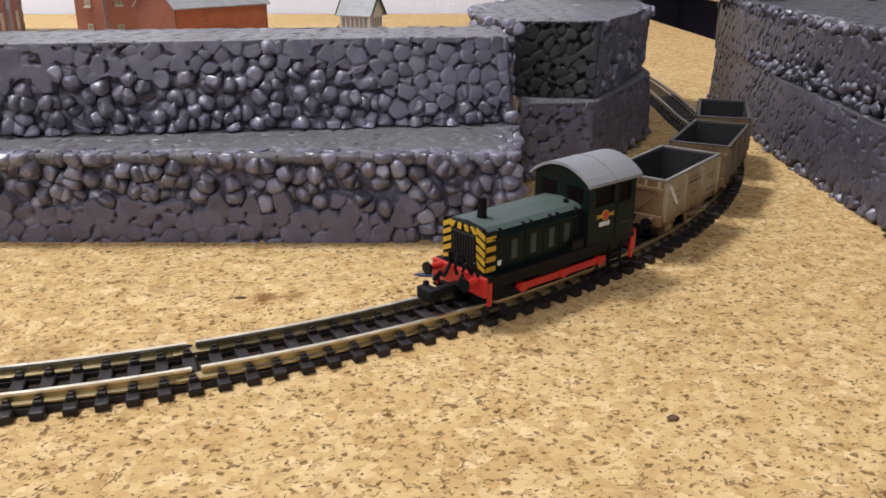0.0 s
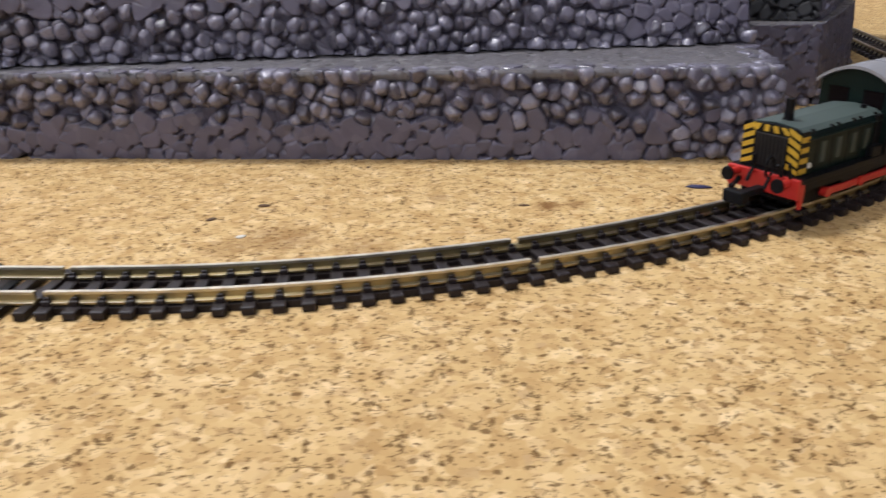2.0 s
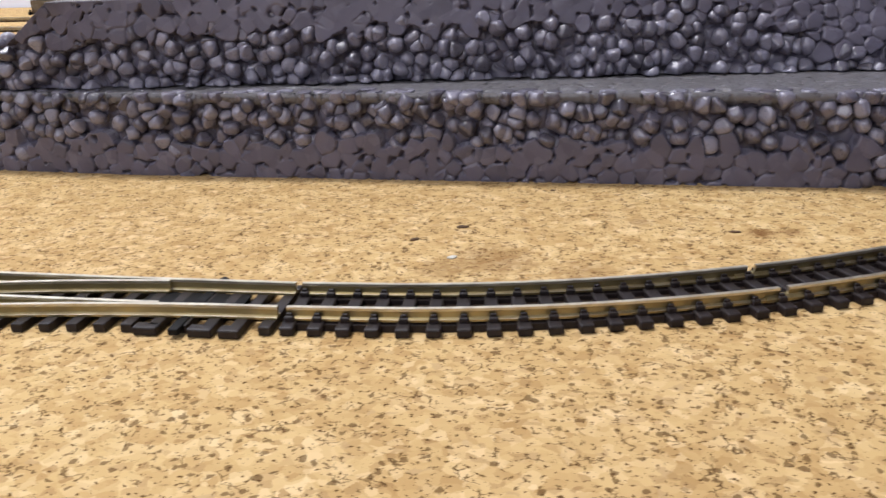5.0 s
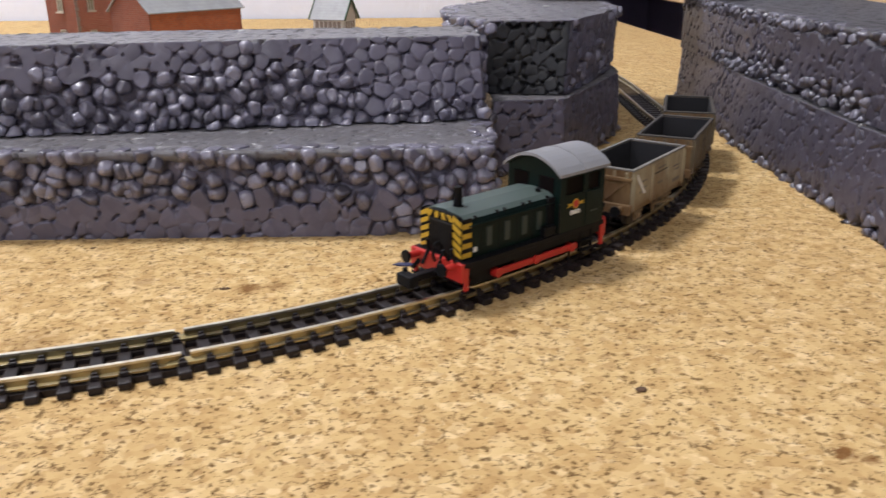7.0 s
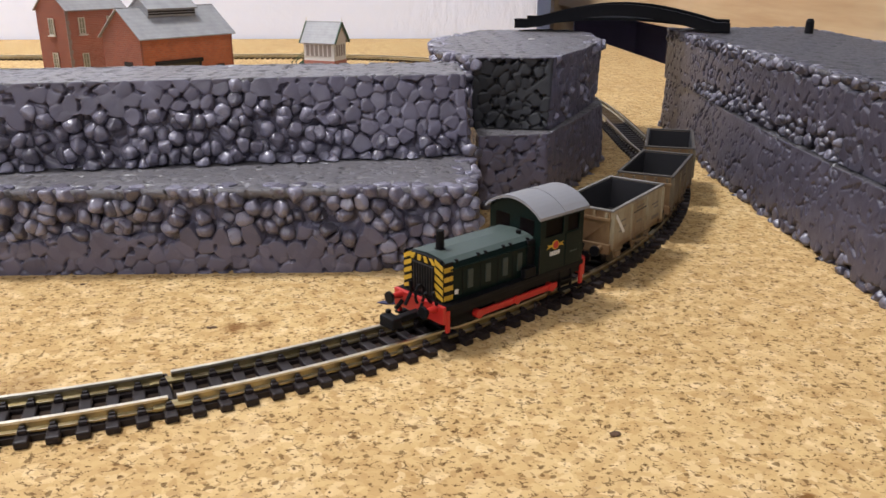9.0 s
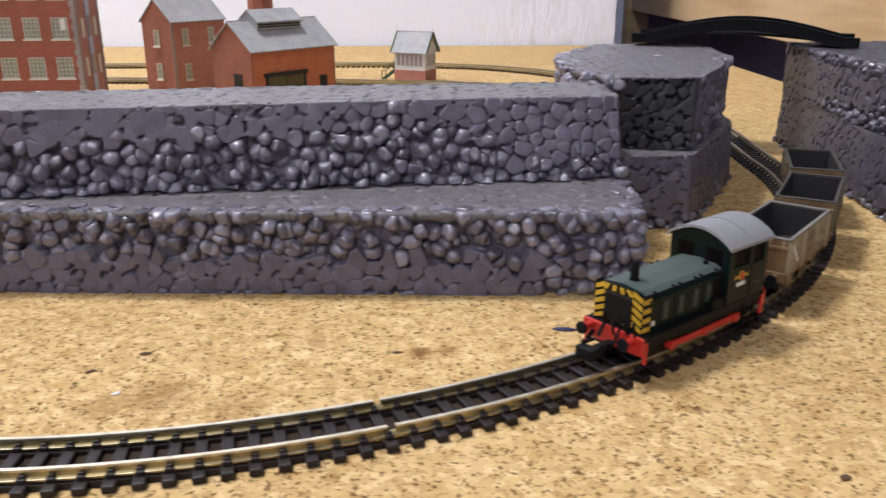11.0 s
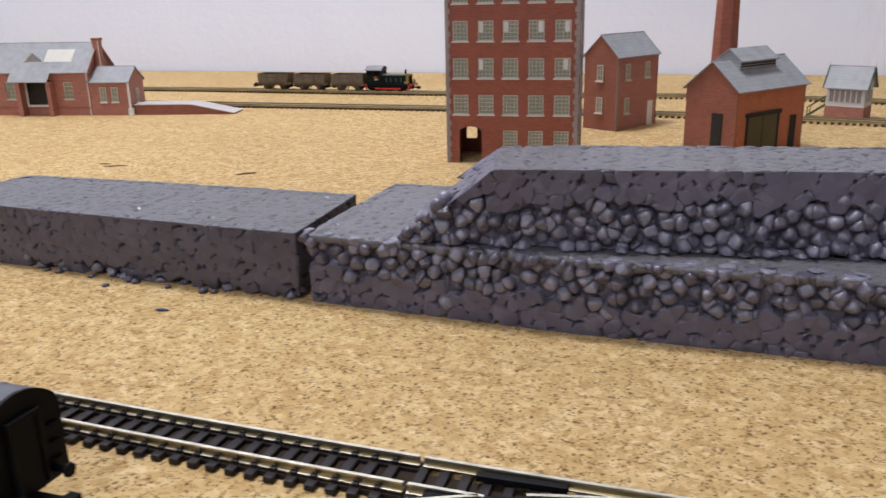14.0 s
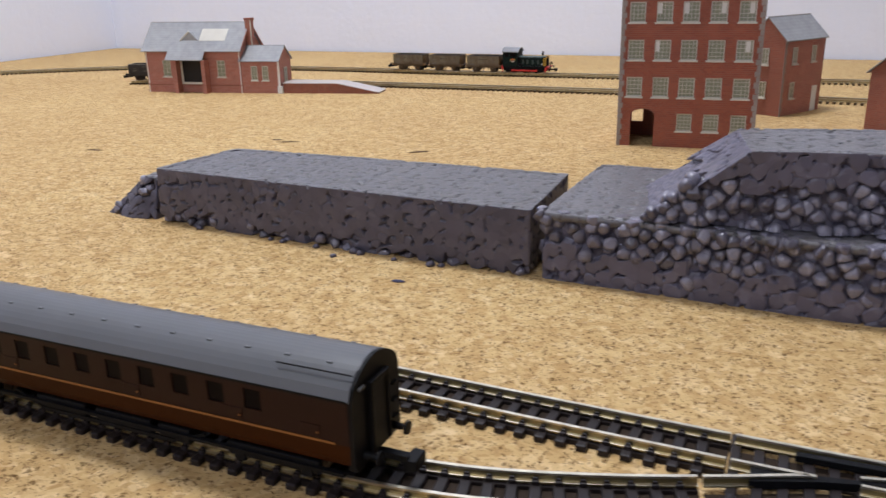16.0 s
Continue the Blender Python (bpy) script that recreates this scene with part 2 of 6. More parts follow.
def wall_material():
    m, nt, b = material("lining_paper")
    v = coords(nt)
    n = noise_tex(nt, v, 120.0, 5.0, 0.6)
    n2 = noise_tex(nt, v, 2.5, 3.0)
    n3 = noise_tex(nt, coords(nt, (7.0, 7.0, 1.0)), 4.0, 2.0)
    col = ramp(nt, n2, [(0.3, (0.79, 0.82, 0.93)), (0.7, (0.86, 0.89, 0.99))])
    col = mix(nt, 0.15, col, ramp(nt, n3, [(0.3, (0.4, 0.4, 0.4)), (0.7, (0.6, 0.6, 0.6))]), "OVERLAY")
    # the paper is crinkled and hand-marked where the wall ends
    place_ = nt.nodes.new("ShaderNodeSeparateXYZ")
    nt.links.new(v, place_.inputs[0])
    ends = node(nt, "ShaderNodeMapRange", {"From Min": -0.02, "From Max": 0.09, "To Min": 0.0, "To Max": 1.0})
    nt.links.new(place_.outputs[0], ends.inputs[0])
    folds = noise_tex(nt, coords(nt, (1.0, 1.0, 0.35)), 55.0, 4.0, 0.6)
    lift = node(nt, "ShaderNodeMath", operation="MULTIPLY")
    nt.links.new(folds, lift.inputs[0])
    nt.links.new(ends.outputs[0], lift.inputs[1])
    height = node(nt, "ShaderNodeMath", {1: 6.0}, operation="MULTIPLY_ADD")
    nt.links.new(lift.outputs[0], height.inputs[0])
    nt.links.new(n, height.inputs[2])
    nt.links.new(col, b.inputs["Base Color"])
    b.inputs["Roughness"].default_value = 0.8
    bump(nt, b, height.outputs[0], 0.5, 0.0012)
    return m


def wagon_paint(name, pale, rust):
    m, nt, b = material(name)
    v = coords(nt)
    n = noise_tex(nt, v, 260.0, 6.0, 0.7)
    n2 = noise_tex(nt, coords(nt, (1, 1, 0.35)), 120.0, 4.0, 0.6)
    col = ramp(nt, n, [(0.3, tuple(c * 0.78 for c in pale)), (0.65, pale)])
    col = mix(nt, ramp(nt, n2, [(0.46, (0, 0, 0)), (0.70, (0.85, 0.85, 0.85))]), col, rust)
    # rust creeping up from the floor line
    high = nt.nodes.new("ShaderNodeSeparateXYZ")
    nt.links.new(v, high.inputs[0])
    creep = node(nt, "ShaderNodeMath", {1: 0.004}, operation="MULTIPLY_ADD")
    nt.links.new(noise_tex(nt, coords(nt, (1, 1, 0.3)), 420.0, 4.0, 0.65), creep.inputs[0])
    nt.links.new(high.outputs[2], creep.inputs[2])
    col = mix(nt, ramp(nt, creep.outputs[0], [(0.0115, (0.7, 0.7, 0.7)), (0.0155, (0, 0, 0))]), col, rust)
    n3 = noise_tex(nt, coords(nt, (1, 1, 0.2)), 700.0, 3.0, 0.6)
    col = mix(nt, ramp(nt, n3, [(0.58, (0, 0, 0)), (0.75, (0.6, 0.6, 0.6))]), col, rust)
    nt.links.new(col, b.inputs["Base Color"])
    b.inputs["Roughness"].default_value = 0.7
    bump(nt, b, n, 0.3, 0.00006)
    return m


CORK = cork_material()
FOAM = foam_material()
BRICK = brick_material("red_brick_print", (0.33, 0.078, 0.038), (0.25, 0.052, 0.028), (0.27, 0.13, 0.09))
BRICK_ORANGE = brick_material("orange_brick_print", (0.50, 0.135, 0.048), (0.40, 0.098, 0.036), (0.36, 0.17, 0.10))
BRICK_DARK = brick_material("shaded_brick_print", (0.30, 0.085, 0.048), (0.24, 0.06, 0.036), (0.27, 0.15, 0.11))
BRICK_PINK = brick_material("pink_brick_print", (0.42, 0.15, 0.105), (0.33, 0.105, 0.075), (0.42, 0.25, 0.20))
SLATE = slate_material()
PINE = pine_material()
WALL = wall_material()
PLASTIC = painted("sleeper_plastic", (0.021, 0.0145, 0.0145), 0.5, wear=0.3, scale=700, spec=0.3)
SLEEPER_BROWN = painted("dusty_brown_sleepers", (0.12, 0.085, 0.05), 0.7, wear=0.3, scale=300, spec=0.2)
# colour of the thin strip added to darken the gaps between sleepers
GAP_STRIP = painted("dark_brown_strip", (0.05, 0.034, 0.024), 0.85, wear=0.4, scale=500, spec=0.15)
BLACK = painted("black_plastic", (0.007, 0.007, 0.0085), 0.5, wear=0.3, spec=0.12)
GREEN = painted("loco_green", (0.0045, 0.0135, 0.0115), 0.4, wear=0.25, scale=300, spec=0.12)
# bonnet top far paler than the sides: its sheen is put into the colour
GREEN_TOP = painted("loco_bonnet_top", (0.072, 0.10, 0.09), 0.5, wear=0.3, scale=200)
GREEN_PALE = painted("loco_louvre_green", (0.028, 0.044, 0.04), 0.5)
LEAF = painted("dark_green_paint", (0.035, 0.09, 0.045), 0.6)
RED = painted("buffer_red", (0.50, 0.022, 0.016), 0.42, wear=0.2, scale=300)
YELLOW = painted("wasp_yellow", (0.60, 0.37, 0.025), 0.5, wear=0.3)
ROOF_GREY = painted("roof_grey", (0.26, 0.26, 0.275), 0.5, wear=0.15, scale=150)
COACH_ROOF = painted("coach_roof_grey", (0.105, 0.107, 0.113), 0.36, wear=0.12, scale=120)
MAROON = painted("coach_maroon", (0.021, 0.0062, 0.0048), 0.38, wear=0.3, scale=200, spec=0.15)
TEAK = painted("coach_lower_panel", (0.040, 0.0105, 0.002), 0.4, wear=0.25, scale=200, spec=0.06)
LINING = painted("coach_lining", (0.26, 0.095, 0.015), 0.45, wear=0.2)
WHITE = painted("white_paint", (0.78, 0.77, 0.74), 0.55, wear=0.15)
CREAM = painted("cream_paint", (0.66, 0.63, 0.55), 0.6, wear=0.15)
STONE = painted("printed_stone", (0.36, 0.31, 0.29), 0.65, wear=0.3, scale=250)
GLAZED = painted("printed_glazing", (0.36, 0.385, 0.27), 0.3, wear=0.5, scale=220, spec=0.6)
GLASS_DARK = painted("dark_glazing", (0.005, 0.003, 0.0035), 0.45, wear=0.2, spec=0.06)
PANE_PALE = painted("pale_blue_panel", (0.42, 0.47, 0.62), 0.5, wear=0.2)
DOOR_OLIVE = painted("olive_door", (0.095, 0.075, 0.030), 0.6, wear=0.25)
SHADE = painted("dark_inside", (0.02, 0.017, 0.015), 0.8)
WAGON = wagon_paint("wagon_pale_grey", (0.37, 0.325, 0.215), (0.17, 0.098, 0.042))
WAGON_RUST = wagon_paint("wagon_rusty_end", (0.23, 0.145, 0.065), (0.11, 0.055, 0.02))
WAGON_OLIVE = wagon_paint("wagon_olive_grey", (0.15, 0.122, 0.075), (0.08, 0.047, 0.023))
SOOT = painted("soot_black_paint", (0.02, 0.017, 0.016), 0.6, wear=0.4)
SOOT_RIM = painted("sooty_rim", (0.075, 0.066, 0.058), 0.6, wear=0.4)
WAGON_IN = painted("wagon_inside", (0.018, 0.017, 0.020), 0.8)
LETTER = painted("worn_lettering", (0.19, 0.165, 0.135), 0.8, wear=0.5, scale=900)
RIM = painted("wagon_rim", (0.22, 0.205, 0.185), 0.6, wear=0.35)
STEEL = painted("wheel_steel", (0.10, 0.085, 0.075), 0.4, 0.6)
RAIL, _nt, _b = material("nickel_rail")
_b.inputs["Metallic"].default_value = 1.0
_v = coords(_nt)
_n = noise_tex(_nt, _v, 300.0, 4.0)
_nt.links.new(ramp(_nt, _n, [(0.3, (0.55, 0.50, 0.39)), (0.7, (0.74, 0.69, 0.56))]), _b.inputs["Base Color"])
_nt.links.new(ramp(_nt, _n, [(0.3, (0.28, 0.28, 0.28)), (0.7, (0.48, 0.48, 0.48))]), _b.inputs["Roughness"])
# web tone stands for the rail sides' shade and the cork they reflect
RAIL_WEB = painted("toned_rail_web", (0.47, 0.385, 0.20), 0.4, 1.0, wear=0.4, scale=500)
SHRED = painted("blue_shred", (0.02, 0.022, 0.09), 0.5)
BARK = painted("bark_crumb", (0.13, 0.07, 0.035), 0.9, wear=0.5, scale=900)
PANEL = painted("purple_grey_board", (0.24, 0.20, 0.28), 0.8, scale=60)
CARPET = painted("dark_carpet", (0.095, 0.075, 0.125), 0.95, scale=200)


# ---- mesh helpers, in millimetres ----
MM = 0.001


def finish(bm, name, mat, smooth=False):
    bmesh.ops.recalc_face_normals(bm, faces=bm.faces)
    bmesh.ops.scale(bm, vec=(MM, MM, MM), verts=bm.verts)
    me = bpy.data.meshes.new(name)
    bm.to_mesh(me)
    bm.free()
    me.materials.append(mat)
    if smooth:
        for p in me.polygons:
            p.use_smooth = True
    return me


def part(name, bm, mat, parent, label="", smooth=False):
    ob = new(name, finish(bm, name, mat, smooth))
    ob.parent = parent
    if label:
        ob["label"] = label
    return ob


def again(ob, x, y, z, rz=0.0):
    """One more part like ob under the same parent, moved by millimetres."""
    c = ob.copy()
    scene.collection.objects.link(c)
    c.matrix_local = pose(x * MM, y * MM, z * MM, 0, 0, rz)
    return c


def thing(name, x, y, z, rz, label, category, group=""):
    ob = new(name)
    ob.empty_display_size = 0.01
    ob.matrix_world = pose(x * MM, y * MM, z * MM, 0, 0, rz)
    return tagged(ob, label, category, group)


def box(bm, x0, x1, y0, y1, z0, z1, bevel=0.0):
    g = bmesh.ops.create_cube(bm, size=1.0)
    vs = g["verts"]
    for v in vs:
        v.co = Vector((x0 + (v.co.x + 0.5) * (x1 - x0), y0 + (v.co.y + 0.5) * (y1 - y0), z0 + (v.co.z + 0.5) * (z1 - z0)))
    if bevel > 0:
        es = list({e for v in vs for e in v.link_edges})
        bmesh.ops.bevel(bm, geom=es, offset=bevel, segments=2, profile=0.5, affect="EDGES")
    return bm


def a_box(*args):
    return box(bmesh.new(), *args)


def prism(bm, pts, z0, z1):
    lo = [bm.verts.new((x, y, z0)) for x, y in pts]
    hi = [bm.verts.new((x, y, z1)) for x, y in pts]
    bm.faces.new(lo)
    bm.faces.new(hi)
    n = len(pts)
    for i in range(n):
        bm.faces.new((lo[i], lo[(i + 1) % n], hi[(i + 1) % n], hi[i]))
    return bm


def slab(bm, pts, axis, a, b):
    """A prism of an outline in the other two axes, from a to b along the axis 'x' or 'y'."""
    def put(p, t):
        return (t, p[0], p[1]) if axis == "x" else (p[0], t, p[1])
    lo = [bm.verts.new(put(p, a)) for p in pts]
    hi = [bm.verts.new(put(p, b)) for p in pts]
    bm.faces.new(lo)
    bm.faces.new(hi)
    n = len(pts)
    for i in range(n):
        bm.faces.new((lo[i], lo[(i + 1) % n], hi[(i + 1) % n], hi[i]))
    return bm


def rod(bm, p, q, r, r2=None, n=12):
    p, q = Vector(p), Vector(q)
    d = q - p
    turn = Vector((0, 0, 1)).rotation_difference(d).to_matrix().to_4x4()
    m = Matrix.Translation((p + q) / 2) @ turn
    bmesh.ops.create_cone(bm, cap_ends=True, segments=n, radius1=r, radius2=r if r2 is None else r2, depth=d.length, matrix=m)
    return bm


def a_rod(*args, **kw):
    return rod(bmesh.new(), *args, **kw)


def beam(bm, p, q, w, h):
    """A square bar from p to q, w wide and h high."""
    p, q = Vector(p), Vector(q)
    d = (q - p).normalized()
    side = d.cross(Vector((0, 0, 1)))
    side = side.normalized() if side.length > 1e-4 else Vector((1, 0, 0))
    up = side.cross(d)
    ring = []
    for c in (p, q):
        ring.append([bm.verts.new(c + side * (a * w / 2) + up * (b * h / 2)) for a, b in ((-1, -1), (1, -1), (1, 1), (-1, 1))])
    bm.faces.new(ring[0])
    bm.faces.new(ring[1])
    for i in range(4):
        bm.faces.new((ring[0][i], ring[0][(i + 1) % 4], ring[1][(i + 1) % 4], ring[1][i]))
    return bm


def place(ob, x, y, z=0.0, rz=0.0):
    ob.matrix_local = pose(x * MM, y * MM, z * MM, 0, 0, rz)
    return ob


# ---- the room and the cork-covered baseboard ----
def setting(name, bm, mat, label, category):
    return tagged(new(name, finish(bm, name, mat)), label, category, kind="structure")


setting("ground", a_box(-1100, 261, -420, 948, -6, 0), CORK, "tan cork sheet glued over the layout baseboard", "cork board")
setting("board_frame", a_box(-1100, 262, -421, 948, -70, -6.2), PINE, "pale timber frame under the cork sheet", "board frame")
setting("wall_north", a_box(-1180, 188, 952, 1010, -800, 1400), WALL, "white textured wall behind the layout", "wall")
setting("wall_return", a_box(188, 200, 952, 1700, -800, 1400), WALL, "white textured wall going back into the alcove", "wall")
setting("wall_west", a_box(-1180, -1104, -2100, 952, -800, 1400), WALL, "white textured wall at the end of the layout", "wall")
# south and east walls are unseen, added to close the room and bounce light
setting("wall_south", a_box(-1180, 1900, -2160, -2100, -800, 1400), WALL, "plain white wall", "wall")
setting("wall_east", a_box(1840, 1900, -2100, 1700, -800, 1400), WALL, "plain white wall", "wall")
setting("wall_alcove", a_box(188, 1900, 1700, 1760, -800, 1400), WALL, "plain white wall", "wall")
setting("floor", a_box(-1180, 1900, -2160, 1760, -860, -800), CARPET, "dark purple-grey carpet", "floor")
# unseen ceiling, added for the same bounce
setting("ceiling", a_box(-1180, 1900, -2160, 1760, 1400, 1440), WHITE, "plain white ceiling", "ceiling")


def second_board():
    t = thing("side_bench", 276, 0, 0, 0, "pine-edged bench with a pale top beside the layout", "bench")
    part("fascia", a_box(0, 18, -300, 1235, 26, 64, 1.0), PINE, t, "knotty pine fascia plank")
    part("bench_top", a_box(-1, 520, -302, 1240, 64.2, 68, 0.6), CREAM, t, "pale cream top")
    part("post", a_box(-6, 24, 1212, 1240, -800, 64, 1.0), PINE, t, "pine corner post")
    part("shelf_front", a_box(30, 520, 1225, 1243, 26, 64, 1.0), PINE, t, "pine end plank")
    part("end_panel", a_box(30, 520, 1228, 1238, -800, 26), PANEL, t, "dark purple-grey panel under the bench")
    part("leg", a_box(480, 520, -300, -262, -800, 64, 1.0), PINE, t)
    part("back_panel", a_box(120, 130, -300, 1225, -800, 60), PANEL, t, "dark purple-grey panel under the bench")
    return t


second_board()


# ---- track ----
def spline(pts, step=1.0):
    """Points at even steps along a smooth line through pts, with their headings."""
    p = np.array(pts, float)
    ext = np.vstack([2 * p[0] - p[1], p, 2 * p[-1] - p[-2]])
    out = []
    for i in range(1, len(ext) - 2):
        a, b, c, d = ext[i - 1:i + 3]
        n = max(4, int(np.hypot(*(c - b)) / 0.5))
        t = np.linspace(0, 1, n, endpoint=False)[:, None]
        out.append(0.5 * (2 * b + (c - a) * t + (2 * a - 5 * b + 4 * c - d) * t ** 2 + (3 * b - a - 3 * c + d) * t ** 3))
    out = np.vstack(out + [p[-1:]])
    s = np.r_[0, np.cumsum(np.hypot(*np.diff(out, axis=0).T))]
    q = np.arange(0, s[-1], step)
    line = np.stack([np.interp(q, s, out[:, 0]), np.interp(q, s, out[:, 1])], 1)
    head = np.gradient(line, axis=0)
    return line, head / np.hypot(*head.T)[:, None]


OX, OY, RC = -84.0, 345.0, 225.2      # the near curve


def on_curve(deg, r=RC):
    return (OX + r * math.cos(radians(deg)), OY + r * math.sin(radians(deg)))


CURVE = [on_curve(a) for a in range(-90, 1, 6)]
MAIN = CURVE + [(144.5, 385), (148, 440), (147, 510), (135, 585), (105, 650), (52, 706), (-20, 732), (-100, 737), (-260, 735), (-440, 735), (-620, 739), (-740, 733), (-830, 712), (-905, 674), (-975, 618), (-1030, 540), (-1060, 440), (-1066, 340)]
UP = [(-700, 152), (-400, 134.5), (-300, 128.5), (-250, 125.3), (-200, 122.6), (-160, 121), (-120, 120), (-84, 119.8)]
LOW = [(-700, 108), (-420, 96), (-330, 92.5), (-280, 90.8), (-245, 90.2), (-226, 90.8), (-210, 93.3), (-190, 98.9), (-170, 106.1), (-155, 111.9), (-140, 115.4), (-125, 117.6), (-110, 118.9), (-96, 119.6), (-84, 119.8)]
LOOP = [(92, 560), (55, 585), (10, 603), (-48, 614), (-120, 624), (-220, 631), (-315, 635), (-487, 634), (-560, 634), (-640, 629), (-700, 613), (-752, 597)]

RAIL_OUTLINE = [(-1.0, 0), (1.0, 0), (1.0, 0.36), (0.28, 0.5), (0.28, 1.4), (0.4, 1.55), (0.4, 2.0), (-0.4, 2.0), (-0.4, 1.55), (-0.28, 1.4), (-0.28, 0.5), (-1.0, 0.36)]


def sweep(bm, line, head, off, outline, z0, every=3):
    idx = list(range(0, len(line), every))
    if idx[-1] != len(line) - 1:
        idx.append(len(line) - 1)
    rings = []
    for i in idx:
        left = Vector((-head[i][1], head[i][0], 0))
        c = Vector((line[i][0], line[i][1], 0)) + left * off
        rings.append([bm.verts.new((c.x + left.x * w, c.y + left.y * w, z0 + h)) for w, h in outline])
    for a, b in zip(rings, rings[1:]):
        for k in range(len(outline)):
            bm.faces.new((a[k], a[(k + 1) % len(outline)], b[(k + 1) % len(outline)], b[k]))
    bm.faces.new(rings[0])
    bm.faces.new(rings[-1])
    return bm


def rail_part(name, line, head, off, parent, every=3):
    """One length of rail: bright rolled head and foot, web toned for its shade and cork reflection."""
    ob = part(name, sweep(bmesh.new(), line, head, off, RAIL_OUTLINE, 1.5, every), RAIL, parent)
    ob.data.materials.append(RAIL_WEB)
    for i, f in enumerate(ob.data.polygons):
        if i % len(RAIL_OUTLINE) in (1, 3, 4, 8, 9, 11):
            f.material_index = 1
    return ob


def strip(a, b):
    return [(-a, 0), (a, 0), (a, b), (-a, b)]


def sleeper_mesh(length=17.0, width=2.0, off=4.8):
    bm = bmesh.new()
    box(bm, -width / 2, width / 2, -length / 2, length / 2, 0, 1.5, 0.32)
    # chairs that grip the rail's foot on both sides
    for s in (-1, 1):
        for k in (-1, 1):
            y = s * off + k * 1.1
            box(bm, -0.75, 0.75, y - 0.5, y + 0.5, 1.3, 2.35, 0.22)
            box(bm, -0.5, 0.5, s * off + k * 0.75 - 0.3, s * off + k * 0.75 + 0.3, 2.0, 2.75, 0.18)
    return finish(bm, "sleeper", PLASTIC)


SLEEPER = sleeper_mesh(width=2.3)
GAUGE = 4.8


def track(name, line, head, label, skip=(), ranges=None, pitch=4.5, group="track"):
    """Rails and webs along a line; a sleeper every pitch, each a part of its own. skip: rail stretches left out, by side."""
    t = thing(name, 0, 0, 0, 0, label, "railway track", group)
    for side in (-1, 1):
        bits = (ranges or {}).get(side, [(0, len(line))])
        for a, b in bits:
            rail_part("rail", line[a:b], head[a:b], side * GAUGE, t)
            part("rail_web", sweep(bmesh.new(), line[a:b], head[a:b], side * GAUGE, strip(1.5, 1.15), 0.0), PLASTIC, t)
    part("underlay", sweep(bmesh.new(), line, head, 0.0, strip(3.4, 0.35), 0.0), GAP_STRIP, t, "dark brown strip added between the rails")
    step = int(round(pitch / 0.5))
    for i in range(3, len(line) - 2, step):
        if any(a <= line[i][0] <= b for a, b in skip):
            continue
        ob = new("sleeper", SLEEPER)
        ob.parent = t
        ob.matrix_local = pose(line[i][0] * MM, line[i][1] * MM, 0, 0, 0, math.degrees(math.atan2(head[i][1], head[i][0])) + random.uniform(-0.8, 0.8))
    return t


def far_track(name, line, head, label):
    """A track seen from afar: rails as parts, its hundreds of sleepers as one."""
    t = thing(name, 0, 0, 0, 0, label, "railway track", "track")
    for side in (-1, 1):
        rail_part("rail", line, head, side * GAUGE, t, 8)
    bm = bmesh.new()
    for i in range(3, len(line) - 2, 9):
        h, left = head[i], (-head[i][1], head[i][0])
        c = line[i]
        q = [(c[0] + h[0] * a + left[0] * b, c[1] + h[1] * a + left[1] * b) for a, b in ((-1, -8.5), (1, -8.5), (1, 8.5), (-1, 8.5))]
        prism(bm, q, 0, 1.5)
    s = part("sleeper_run", bm, SLEEPER_BROWN, t)
    s["kind"] = "stuff"
    return t


main_line, main_head = spline(MAIN, 0.5)
near_end = int(np.argmax(main_line[:, 1] > 400))
joint = int(np.argmin(np.hypot(main_line[:, 0] + 6.5, main_line[:, 1] - 133.5)))
joint_b = int(np.argmin(np.hypot(main_line[:, 0] - 66, main_line[:, 1] - 177)))
near_bits = [(2, joint - 1), (joint + 1, joint_b), (joint_b + 1, near_end)]
curve_track = track("curved_track", main_line[:near_end], main_head[:near_end], "curved model railway track with black plastic sleepers on cork", ranges={-1: near_bits, 1: near_bits})
for j in (joint, joint_b):
    for side in (-1, 1):
        part("rail_joiner", sweep(bmesh.new(), main_line[j - 7:j + 8], main_head[j - 7:j + 8], side * GAUGE, [(-1.1, 0), (1.1, 0), (1.1, 0.5), (0.45, 0.9), (-0.45, 0.9), (-1.1, 0.5)], 1.45), RAIL_WEB if j == joint else PLASTIC, curve_track)
far_track("back_track", main_line[near_end:], main_head[near_end:], "model railway track along the back of the layout")
loop_line, loop_head = spline(LOOP, 0.5)
far_track("passing_loop_track", loop_line, loop_head, "model railway track behind the station platform")

up_line, up_head = spline(UP, 0.5)
low_line, low_head = spline(LOW, 0.5)


def index_at(line, x):
    return int(np.argmin(np.abs(line[:, 0] - x)))


# the siding and the running line meet in a set of points
u1 = index_at(up_line, -104)
frog = index_at(up_line, -157)
track("straight_track", up_line[:index_at(up_line, -172)], up_head[:index_at(up_line, -172)], "straight model railway track with black plastic sleepers on cork")
track("siding_track", low_line[:index_at(low_line, -175)], low_head[:index_at(low_line, -175)], "siding of model railway track with black sleepers on cork")


